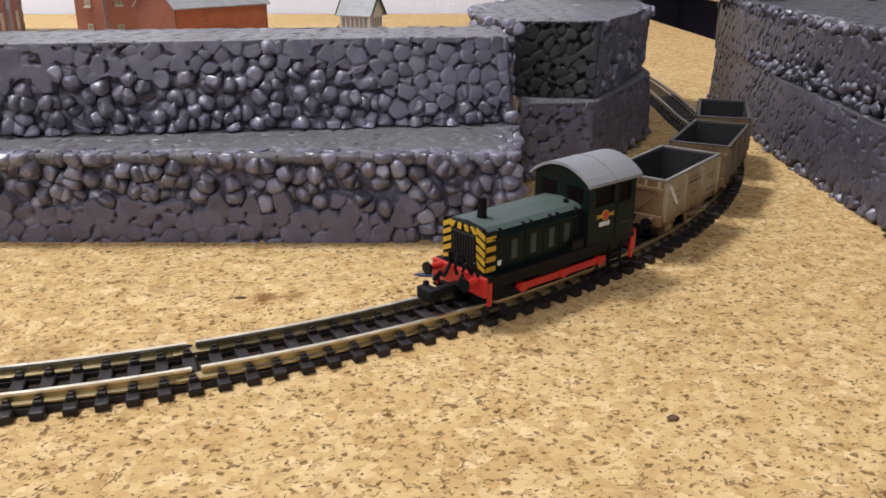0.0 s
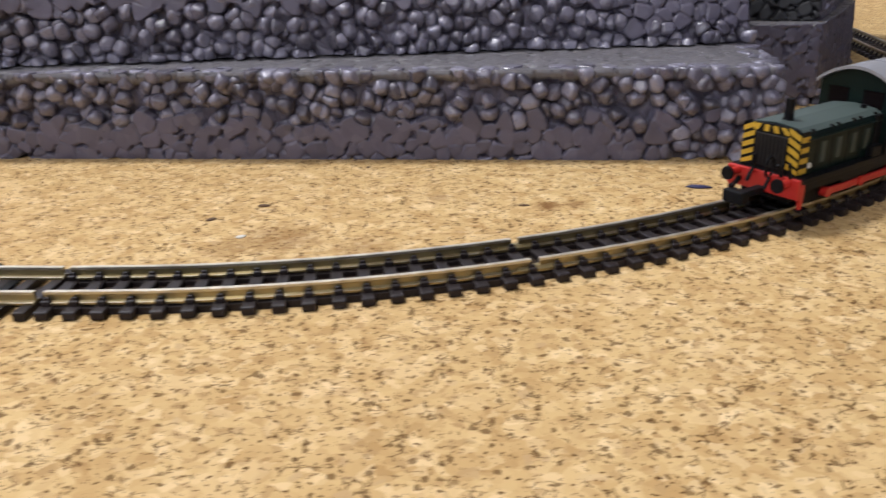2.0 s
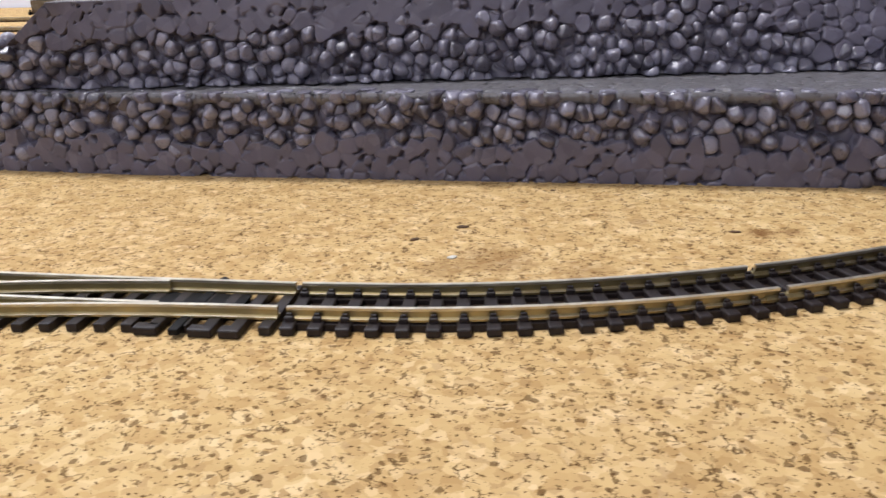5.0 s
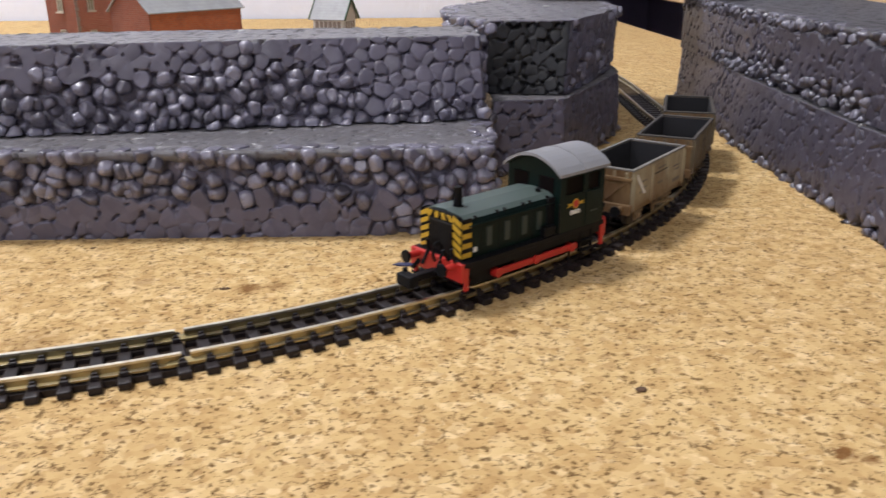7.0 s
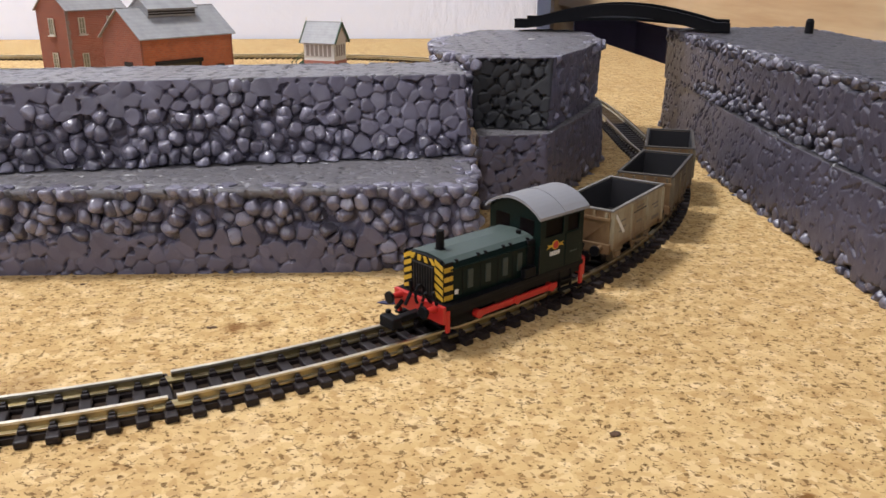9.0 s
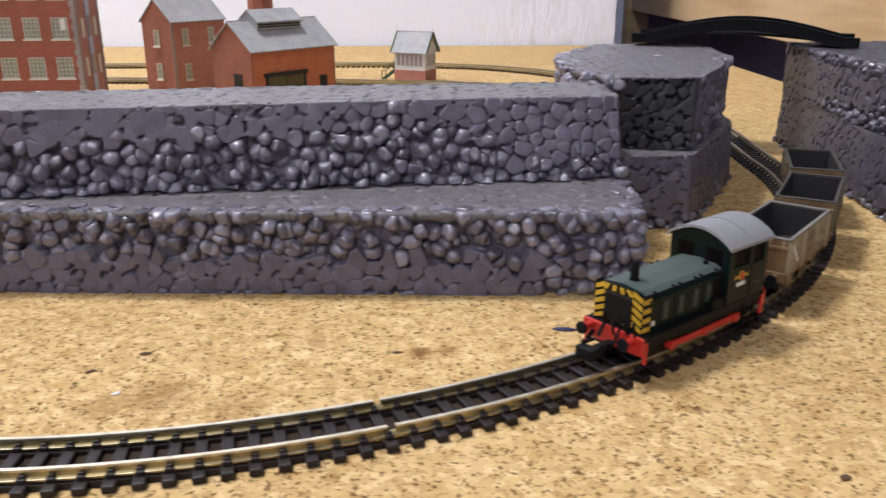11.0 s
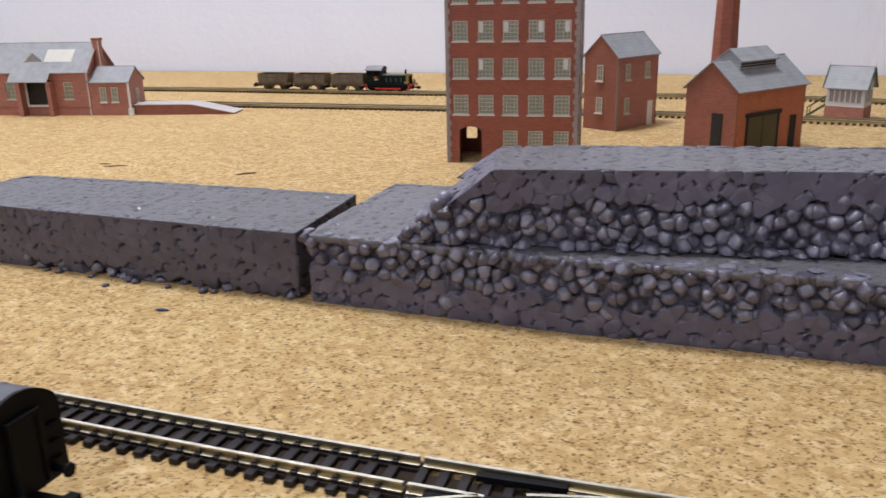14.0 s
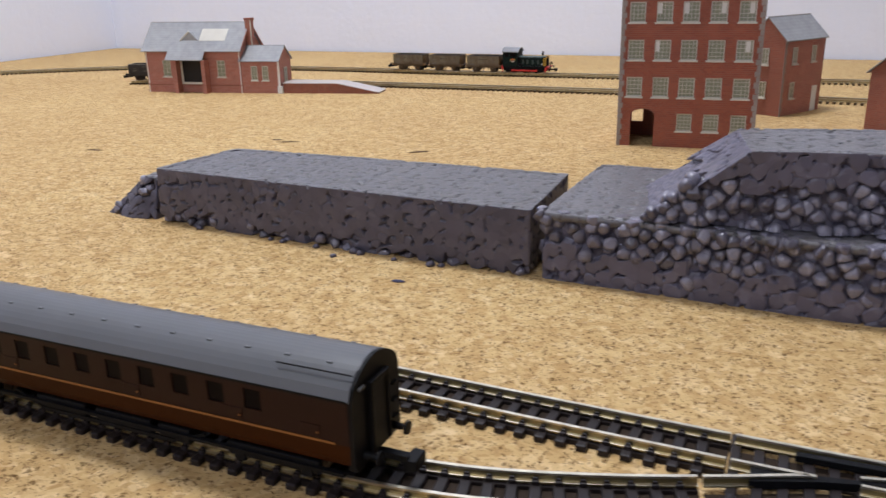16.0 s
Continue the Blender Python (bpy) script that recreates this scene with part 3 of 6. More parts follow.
def points():
    t = thing("turnout", 0, 0, 0, 0, "set of railway points with black plastic timbers and silver rails", "railway points", "track")
    a = index_at(up_line, -172)
    b = index_at(low_line, -175)
    rail_part("stock_rail", up_line[a + 1:], up_head[a + 1:], GAUGE, t)
    rail_part("stock_rail", low_line[b + 1:], low_head[b + 1:], -GAUGE, t)
    rail_part("closure_rail", up_line[frog + 16:u1], up_head[frog + 16:u1], -GAUGE, t)
    rail_part("wing_rail", up_line[a + 1:frog + 2], up_head[a + 1:frog + 2], -GAUGE, t)
    f = index_at(low_line, -155.5)
    rail_part("closure_rail", low_line[f + 16:index_at(low_line, -106)], low_head[f + 16:index_at(low_line, -106)], GAUGE, t)
    rail_part("wing_rail", low_line[b + 1:f], low_head[b + 1:f], GAUGE, t)
    part("frog", prism(bmesh.new(), [(-168, 116.6), (-168, 111.0), (-156, 115.2), (-147, 117.4), (-140, 118.2), (-140, 121.0), (-150, 118.0), (-158, 117.0)], 1.2, 2.9), BLACK, t, "black plastic crossing vee")
    part("check_rail", a_box(-160, -142, 123.0, 124.7, 1.5, 3.0, 0.2), BLACK, t, "black plastic check rail")
    part("check_rail", beam(bmesh.new(), (-164, 105.0, 2.3), (-147, 110.2, 2.3), 1.6, 1.5), BLACK, t, "black plastic check rail")
    part("slide_plate", a_box(-110, -92, 116.2, 123.6, 0.9, 1.42, 0.1), BLACK, t)
    tie = part("tie_bar", a_box(-100.3, -98.5, 109, 130.0, 0.6, 1.7, 0.2), BLACK, t, "black plastic tie bar")
    part("knob", a_rod((-99.4, 129.6, 0), (-99.4, 129.6, 1.8), 0.6), BLACK, tie)
    for x0, x1 in ((-106.5, -102.5), (-97.5, -93.5), (-92.5, -89)):
        part("motor_lug", a_box(x0, x1, 109.6, 111.8, 0, 1.5, 0.3), PLASTIC, t)
        part("motor_lug", a_box(x0, x1, 127.6, 129.4, 0, 1.5, 0.3), PLASTIC, t)
    x = -171.0
    while x < -84.5:
        i = index_at(up_line, x)
        top = up_line[i][1] + 8.5
        j = index_at(low_line, x)
        lowest = min(low_line[j][1], up_line[i][1]) - 8.5
        part("timber", a_box(x - 1, x + 1, lowest, top, 0, 1.5, 0.18), PLASTIC, t)
        x += 4.5
    part("underlay", sweep(bmesh.new(), up_line[a + 1:], up_head[a + 1:], 0.0, strip(3.4, 0.35), 0.0), GAP_STRIP, t, "dark brown strip added between the rails")
    part("underlay", sweep(bmesh.new(), low_line[b + 1:], low_head[b + 1:], 0.0, strip(3.4, 0.31), 0.0), GAP_STRIP, t, "dark brown strip added between the rails")
    part("timber_web", a_box(-172, -110, 127, 128, 0, 1.1), PLASTIC, t)
    return t


points()


# ---- bead-foam embankment blocks ----
def lattice_random(k, seed, salt):
    """A fixed random number between 0 and 1 for each lattice cell."""
    h = (k[:, 0] * 73856093) ^ (k[:, 1] * 19349663) ^ (k[:, 2] * 83492791) ^ (seed * 2654435 + salt * 97911)
    h = (h ^ (h >> 13)) * 1274126177
    h = h ^ (h >> 16)
    return (h & 0xFFFFF) / float(0xFFFFF)


def bead_centre(k, cell, seed):
    """Centre of the bead in each lattice cell, and how small it is beside its neighbours."""
    jog = np.stack([lattice_random(k, seed, i) for i in (1, 2, 3)], 1) - 0.5
    return (k + 0.5 + 0.92 * jog) * cell, 0.82 + 0.36 * lattice_random(k, seed, 5)


def bead_field(p, cell, seed):
    """Distances to the three nearest beads, and the random number, lattice cell and centre of the nearest."""
    g = np.floor(p / cell).astype(np.int64)
    mid, key = np.zeros((len(p), 3)), np.zeros((len(p), 3), np.int64)
    best, second, third, rid = np.full(len(p), 1e9), np.full(len(p), 1e9), np.full(len(p), 1e9), np.zeros(len(p))
    for dx in (-1, 0, 1):
        for dy in (-1, 0, 1):
            for dz in (-1, 0, 1):
                k = g + (dx, dy, dz)
                c, small = bead_centre(k, cell, seed)
                d = np.sqrt(((p - c) ** 2).sum(1)) * small
                r = lattice_random(k, seed, 4)
                closer = d < best
                third = np.where(d < second, second, np.minimum(third, d))
                second = np.where(closer, best, np.minimum(second, d))
                rid = np.where(closer, r, rid)
                mid = np.where(closer[:, None], c, mid)
                key = np.where(closer[:, None], k, key)
                best = np.where(closer, d, best)
    return best, second, third, rid, mid, key


def wavy(p, scale, seed):
    """A smooth random value between about -1 and 1."""
    q = p / scale + seed * 7.31
    return (np.sin(q[:, 0] * 1.7 + 1.3 * np.sin(q[:, 1] * 1.1 + q[:, 2])) + np.sin(q[:, 1] * 2.3 + q[:, 2] * 1.9 + np.sin(q[:, 0] * 0.9)) + np.sin(q[:, 2] * 2.9 - q[:, 0] * 2.1)) / 3


def smoothstep(x, a, b):
    t = np.clip((x - a) / (b - a), 0, 1)
    return t * t * (3 - 2 * t)


def grid_mesh(name, co, rows, cols, closed, mat):
    idx = np.arange(rows * cols).reshape(rows, cols)
    nxt = np.roll(idx, -1, axis=1) if closed else idx[:, 1:]
    cur = idx if closed else idx[:, :-1]
    quads = np.stack([cur[:-1], nxt[:-1], nxt[1:], cur[1:]], -1).reshape(-1, 4)
    me = bpy.data.meshes.new(name)
    me.vertices.add(len(co))
    me.vertices.foreach_set("co", (co * MM).astype(np.float32).ravel())
    me.loops.add(quads.size)
    me.loops.foreach_set("vertex_index", quads.astype(np.int32).ravel())
    me.polygons.add(len(quads))
    me.polygons.foreach_set("loop_start", np.arange(0, quads.size, 4, dtype=np.int32))
    me.polygons.foreach_set("use_smooth", np.ones(len(quads), dtype=bool))
    me.update(calc_edges=True)
    me.validate()
    me.materials.append(mat)
    return me


def outline_ring(poly, step):
    """Even points round a closed outline (anticlockwise), their shares of each edge, and rounded outward normals."""
    p = np.array(poly, float)
    n = len(p)
    lens = np.hypot(*(np.roll(p, -1, axis=0) - p).T)
    edge, share = [], []
    for i in range(n):
        a, b = p[i], p[(i + 1) % n]
        out = np.array([b[1] - a[1], a[0] - b[0]]) / (lens[i] + 1e-9)
        away = np.array([-40.0, 20.0]) - (a + b) / 2
        seen = out @ (away / np.hypot(*away)) > -0.15
        k = max(2, int(round(lens[i] / (step if seen else 4 * step))))
        edge += [i] * k
        share += list(np.arange(k) / k)
    return np.array(edge), np.array(share)


def packed_key(k):
    """One number for each lattice cell."""
    return ((k[:, 0] + 4096) << 26) + ((k[:, 1] + 4096) << 13) + k[:, 2] + 4096


def unit_ball(divisions):
    bm = bmesh.new()
    bmesh.ops.create_icosphere(bm, subdivisions=divisions, radius=1.0)
    bm.verts.ensure_lookup_table()
    ball = np.array([v.co for v in bm.verts])
    faces = np.array([[v.index for v in f.verts] for f in bm.faces])
    bm.free()
    return ball, faces


BALL, BALL_FACES = unit_ball(3)
AROUND = np.array([(x, y, z) for x in (-2, -1, 0, 1, 2) for y in (-2, -1, 0, 1, 2) for z in (-2, -1, 0, 1, 2) if (x, y, z) != (0, 0, 0)])


def packed_bead(key, cell, seed):
    """One bead pressed into rounded facets by the beads round it: its centre and its corners about that centre."""
    c, small = bead_centre(key[None, :], cell, seed)
    q, small_q = bead_centre(key[None, :] + AROUND, cell, seed)
    away = q - c
    gap = np.sqrt((away ** 2).sum(1))
    near = np.argsort(gap)[:18]
    r = np.random.default_rng(abs(int(key @ (7919, 104729, 1299709))) + seed)
    extra = r.normal(size=(5, 3))
    extra /= np.sqrt((extra ** 2).sum(1))[:, None]
    reach = np.r_[gap[near] * small_q[near] / (small_q[near] + small[0]) * 0.93, cell * r.uniform(0.36, 0.46, 5)]
    lean = np.maximum(BALL @ np.vstack([away[near] / gap[near][:, None], extra]).T, 0.02)
    k = 26.0
    size = ((1.0 / (0.58 * cell)) ** k + ((lean / reach[None, :]) ** k).sum(1)) ** (-1 / k)
    return c[0], BALL * size[:, None]


def raw_mesh(name, co, tri, mat):
    me = bpy.data.meshes.new(name)
    me.vertices.add(len(co))
    me.vertices.foreach_set("co", (co * MM).astype(np.float32).ravel())
    me.loops.add(tri.size)
    me.loops.foreach_set("vertex_index", tri.astype(np.int32).ravel())
    me.polygons.add(len(tri))
    me.polygons.foreach_set("loop_start", np.arange(0, tri.size, tri.shape[1], dtype=np.int32))
    me.polygons.foreach_set("use_smooth", np.ones(len(tri), dtype=bool))
    me.update(calc_edges=True)
    me.materials.append(mat)
    return me


def free_beads(side, p, nv, key, torn, cell, seed, z_low, z_high, bead_paint, run_paint):
    """The beads of the torn cells, packed as they grew, and those just behind: the nearest are parts, the rest one run."""
    r = np.random.default_rng(seed * 11 + 3)
    away = np.array([-40.0, 20.0, 60.0]) - p
    seen = torn & ((nv * away).sum(1) > -0.1 * np.sqrt((away ** 2).sum(1)))
    if not seen.any():
        return
    found = {}
    deep = p[seen] - nv[seen] * (0.78 * cell)
    for pts, keys, layer in ((p[seen], key[seen], 0), (deep, bead_field(deep, cell, seed)[5], 1)):
        one, inv = np.unique(keys, axis=0, return_inverse=True)
        inv = inv.ravel()
        n = np.bincount(inv)
        at = np.stack([np.bincount(inv, pts[:, i]) / n for i in range(3)], 1)
        out = np.stack([np.bincount(inv, nv[seen][:, i]) / n for i in range(3)], 1)
        for i, k in enumerate(one):
            if n[i] > 6:
                found.setdefault(tuple(k), (at[i] + out[i] * (0.78 * cell * layer), out[i]))
    beads = []
    for k, (at, out) in found.items():
        c, shape = packed_bead(np.array(k), cell, seed)
        out = out / (np.sqrt((out ** 2).sum()) + 1e-9)
        rise = ((c - at) * out).sum()
        # a bead whose larger half stood outside the break went with the other piece
        if rise > 0.3 * cell:
            continue
        c = c - out * max(0.0, rise + 0.34 * cell) * 0.75
        co = (shape * r.uniform(0.94, 1.06)) + c
        co[:, 2] = np.clip(co[:, 2], z_low, z_high)
        if co[:, 2].max() - co[:, 2].min() > 0.25 * cell:
            beads.append((c, co))
    beads.sort(key=lambda q: (q[0][0] + 40) ** 2 + (q[0][1] - 20) ** 2)
    for c, co in beads[:280]:
        ob = new("bead", raw_mesh("bead", co - c, BALL_FACES, bead_paint))
        ob.parent = side
        ob.matrix_local = Matrix.Translation(tuple(c * MM))
    rest = [co for _, co in beads[280:]]
    if rest:
        tri = np.vstack([BALL_FACES + len(BALL) * j for j in range(len(rest))])
        run = new("bead_run", raw_mesh("bead_run", np.vstack(rest), tri, run_paint))
        run.parent = side
        run["kind"] = "stuff"


def sliced(p, f1, f2, f3, rid, mid, seed, worn, pits):
    """How far the hot-wired surface lies below its plane: rounded bead rims, cracks and holes between some of them."""
    corner = f3 - f1
    seam = (1 - smoothstep(f2 - f1, 0.03, 0.38)) * (0.15 + 0.85 * (1 - smoothstep(corner, 0.7, 2.0)))
    deep = smoothstep(wavy(p, 2.9, seed + 9) + 0.7 * worn, 0.2, 0.75)
    pit = (1 - smoothstep(corner, 0.25, 0.8)) * smoothstep(wavy(p, 2.1, seed + 3) + 0.3 * worn, 0.12, 0.25)
    lean = np.stack([np.cos(rid * 40), np.sin(rid * 57), np.cos(rid * 91)], 1)
    tilt = np.clip(((p - mid) * lean).sum(1), -2.4, 2.4)
    dome = np.sqrt(np.clip(1 - (1 - np.clip((f2 - f1) / 1.9, 0, 1)) ** 2, 0, 1))
    grain = 0.05 * wavy(p, 2.4, seed + 16)
    return -0.6 * seam * deep + (0.32 * (rid - 0.6) + 0.06 * tilt + 0.26 * (dome - 1)) * worn - pits * pit + grain - 0.1


def inside(points, ring):
    """Which points lie within a closed outline."""
    x, y = points[:, 0], points[:, 1]
    hit = np.zeros(len(points), bool)
    for a, b in zip(ring, np.roll(ring, -1, axis=0)):
        cross = (a[1] > y) != (b[1] > y)
        hit ^= cross & (x < (b[0] - a[0]) * (y - a[1]) / (b[1] - a[1] + 1e-12) + a[0])
    return hit


def foam_block(label, base, top, z0, z1, beads, seed, group="foam embankment blocks", step=0.36, lip=3.0, black_edges=(), cell=4.9, cracked=0.0, cracked_from=900.0, paint=None, top_step=0.7, pits=1.7):
    """A block of bead foam. base and top: its outlines below and above; beads(u, v, p): how far the beads stand free there, 0 cut flat to 1 loose."""
    face, crown, bead_paint, run_paint = paint or (FOAM, FOAM_TOP, BEAD, BEAD_RUN)
    t = thing("foam_block", 0, 0, 0, 0, label, "foam block", group)
    b, tp = np.array(base, float), np.array(top, float)
    e, s = outline_ring(base, step)
    nb, nt_ = np.roll(b, -1, axis=0), np.roll(tp, -1, axis=0)
    lo = b[e] + (nb[e] - b[e]) * s[:, None]
    hi = tp[e] + (nt_[e] - tp[e]) * s[:, None]
    tang = np.roll(hi + lo, -1, axis=0) - np.roll(hi + lo, 1, axis=0)
    nor = np.stack([tang[:, 1], -tang[:, 0]], 1)
    nor /= np.hypot(*nor.T)[:, None] + 1e-9
    k = max(1, int(1.3 / step))
    nor = sum(np.roll(nor, i, axis=0) for i in range(-k, k + 1))
    nor /= np.hypot(*nor.T)[:, None] + 1e-9
    # round the corners a little, as a hot wire leaves them
    soft_lo = sum(np.roll(lo, i, axis=0) for i in range(-k, k + 1)) / (2 * k + 1)
    soft_hi = sum(np.roll(hi, i, axis=0) for i in range(-k, k + 1)) / (2 * k + 1)
    cols = len(lo)
    nz = int(round((z1 - z0) / step)) + 1
    nl = int(round(lip / step))
    pts, nrm, vs = [], [], []
    for r in range(nz):
        f = r / (nz - 1)
        pts.append(np.c_[soft_lo * (1 - f) + soft_hi * f, np.full(cols, z0 + (z1 - z0) * f)])
        up = smoothstep(np.array([f * (z1 - z0)]), (z1 - z0) - 1.5, (z1 - z0))[0] * 0.7
        nrm.append(np.c_[nor * (1 - up), np.full(cols, up)])
        vs.append(np.full(cols, f))
    for r in range(1, nl + 1):
        f = min(1.0, 2 * r / nl)
        pts.append(np.c_[soft_hi - nor * (r * step), np.full(cols, z1)])
        nrm.append(np.c_[nor * 0.5 * (1 - f), np.full(cols, 1.0)])
        vs.append(np.full(cols, 1.0))
    p, nv, v = np.vstack(pts), np.vstack(nrm), np.concatenate(vs)
    nv /= np.sqrt((nv ** 2).sum(1))[:, None] + 1e-9
    u = np.tile(e + s, nz + nl)
    warp = np.stack([wavy(p, 2.3, seed + i) for i in range(3)], 1) * 0.18
    f1, f2, f3, rid, mid, key = bead_field(p + warp, cell, seed)
    wish = beads(u, v, p) + 0.30 * wavy(p, 9.0, seed + 5) + 0.24 * wavy(p, 3.4, seed + 6)
    wish = np.where(np.arange(len(p)) >= cols * nz, 0.7 * wish, wish)
    # a bead is either sliced by the wire or torn loose as a whole
    _, inv = np.unique(key, axis=0, return_inverse=True)
    inv = inv.ravel()
    mean = (np.bincount(inv, wish) / np.bincount(inv))[inv]
    torn = mean > 0.47
    loose_keys = np.unique(packed_key(key[torn]))
    edge = (f2 - f1) * 0.62
    dome = np.sqrt(np.clip(1 - (1 - np.clip(edge / 1.4, 0, 1)) ** 2, 0, 1))
    worn = np.maximum(np.clip(0.5 + 0.9 * wavy(p, 11.0, seed + 12) + cracked, 0, 1), smoothstep(p[:, 0], cracked_from, cracked_from + 15))
    cut = sliced(p, f1, f2, f3, rid, mid, seed, worn, pits)
    free = -0.95 * cell + 1.0 * dome
    free = np.where(np.arange(len(p)) >= cols * nz, -0.3 + cut, free)
    d = np.where(torn, free, cut)
    p0 = p
    p = p + nv * d[:, None]
    p[:, 2] = np.maximum(p[:, 2], z0 + 0.02)
    me = grid_mesh("beaded_side", p, nz + nl, cols, True, face)
    me.materials.append(FOAM_BLACK)
    me.materials.append(crown)
    face_no = np.arange(len(me.polygons))
    black = np.tile(np.isin(e, black_edges), nz + nl - 1)[:len(me.polygons)] & (face_no < cols * (nz - 2))
    me.polygons.foreach_set("material_index", np.where(face_no >= cols * (nz - 1), 2, np.where(black, 1, 0)).astype(np.int32))
    tone = me.attributes.new("cell_tone", "FLOAT", "POINT")
    tone.data.foreach_set("value", ((rid * 7.3) % 1.0).astype(np.float32))
    side = new("beaded_side", me)
    side.parent = t
    side["label"] = "lumpy grey foam beads round the side"
    free_beads(side, p0, nv, key, torn, cell, seed, max(z0, 0.0) + 0.05, z1 - 0.1, bead_paint, run_paint)
    # the sliced top, pitted between the beads
    ring = (soft_hi - nor * (lip - 1.4))[::10]
    low, high = ring.min(0), ring.max(0)
    xs, ys = np.arange(low[0], high[0], top_step), np.arange(low[1], high[1], top_step)
    gx, gy = np.meshgrid(xs, ys)
    flat = np.c_[gx.ravel(), gy.ravel()]
    within = inside(flat, ring).reshape(gx.shape)
    q = np.c_[flat, np.full(len(flat), z1)]
    wq = q + np.stack([wavy(q, 2.3, seed + i) for i in range(3)], 1) * 0.18
    g1, g2, g3, grid_id, grid_mid, grid_key = bead_field(wq, cell, seed)
    gone = np.isin(packed_key(grid_key), loose_keys)
    q[:, 2] += np.where(gone, -0.3, 0.0) + sliced(q, g1, g2, g3, grid_id, grid_mid, seed, np.clip(0.3 * wavy(q, 11.0, seed + 12), 0, 1), 0.6 * pits) - 0.1
    idx = np.arange(len(q)).reshape(gx.shape)
    keep = within[:-1, :-1] & within[1:, :-1] & within[1:, 1:] & within[:-1, 1:]
    quads = np.stack([idx[:-1, :-1][keep], idx[:-1, 1:][keep], idx[1:, 1:][keep], idx[1:, :-1][keep]], 1)
    used = np.unique(quads)
    remap = np.zeros(len(q), np.int64)
    remap[used] = np.arange(len(used))
    me = raw_mesh("cut_top", q[used], remap[quads], crown)
    tone = me.attributes.new("cell_tone", "FLOAT", "POINT")
    tone.data.foreach_set("value", ((grid_id[used] * 7.3) % 1.0).astype(np.float32))
    lid = new("cut_top", me)
    lid.parent = t
    lid["label"] = "flat sliced foam top with small pits"
    return t


def foam_top_material(foam, name, depth=1.0):
    m = foam.copy()
    m.name = name
    nt = m.node_tree
    b = nt.nodes["Principled BSDF"]
    v = coords(nt)
    vo = node(nt, "ShaderNodeTexVoronoi", {"Scale": 270.0}, feature="DISTANCE_TO_EDGE")
    nt.links.new(v, vo.inputs["Vector"])
    n = noise_tex(nt, v, 210.0, 3.0)
    seam = ramp(nt, vo.outputs["Distance"], [(0.0, (0, 0, 0)), (0.07, (1, 1, 1))])
    keep = ramp(nt, n, [(0.5, (1, 1, 1)), (0.6, (0, 0, 0))])
    h = mix(nt, 1.0, seam, keep, "LIGHTEN")
    pits = node(nt, "ShaderNodeTexVoronoi", {"Scale": 190.0})
    nt.links.new(v, pits.inputs["Vector"])
    hole = ramp(nt, pits.outputs["Distance"], [(0.12, (0, 0, 0)), (0.18, (1, 1, 1))])
    n3 = noise_tex(nt, v, 120.0, 2.0)
    hole = mix(nt, 1.0, hole, ramp(nt, n3, [(0.46, (1, 1, 1)), (0.50, (0, 0, 0))]), "LIGHTEN")
    h = mix(nt, 1.0, h, hole, "MULTIPLY")
    bump(nt, b, h, 0.35, 0.0004)
    old = mix(nt, 0.8, b.inputs["Base Color"].links[0].from_socket, tuple(c * depth for c in (0.150, 0.143, 0.146)))
    chip = node(nt, "ShaderNodeTexVoronoi", {"Scale": 140.0})
    nt.links.new(v, chip.inputs["Vector"])
    pit_specks = noise_tex(nt, v, 850.0, 3.0, 0.6)
    # tiny pits drawn as near-black specks, their shade put into the colour
    old = mix(nt, ramp(nt, pit_specks, [(0.58, (0, 0, 0)), (0.65, (0.85, 0.85, 0.85))]), old, (0.03, 0.029, 0.032))
    old = mix(nt, ramp(nt, chip.outputs["Distance"], [(0.045, (0.7, 0.7, 0.7)), (0.065, (0, 0, 0))]), old, (0.36, 0.36, 0.38))
    # holes get near-black colour for the shade a deep pit would hold
    nt.links.new(mix(nt, hole, (0.012, 0.012, 0.014), old), b.inputs["Base Color"])
    return m


FOAM_TOP = foam_top_material(FOAM, "sliced_foam")
# darker copies of the foam colours, for the two outer strips
FOAM_DARK = foam_material("darker_foam", depth=0.55)
FOAM_DARK_TOP = foam_top_material(FOAM_DARK, "thickly_painted_sliced_foam", 0.45)
BEAD = foam_material("foam_bead", "object")
BEAD_RUN = foam_material("foam_bead_run", "island")
FOAM_DUSKY = foam_material("dusky_painted_foam", depth=0.76)
DUSKY_PAINT = (FOAM_DUSKY, foam_top_material(FOAM_DUSKY, "dusky_sliced_foam", 0.84), BEAD, BEAD_RUN)
DARKER_PAINT = (FOAM_DARK, FOAM_DARK_TOP, foam_material("darker_bead", "object", 0.6), foam_material("darker_bead_run", "island", 0.6))
FOAM_BLACK = painted("black_foam_face", (0.012, 0.012, 0.015), 0.5, wear=0.35, scale=300)


def beads_low(u, v, p):
    """Lower long block: cut below, loose beads above, ragged at the end by the curve."""
    band = smoothstep(v, 0.34, 0.56) * (0.75 + 0.25 * smoothstep(p[:, 0], -215, -180))
    ragged = smoothstep(p[:, 0], 22, 40) * smoothstep(0.42 - v, 0.0, 0.2) * 0.9
    return np.where((p[:, 1] > 216) & (p[:, 0] < -200), 0.1, np.maximum(band, ragged))


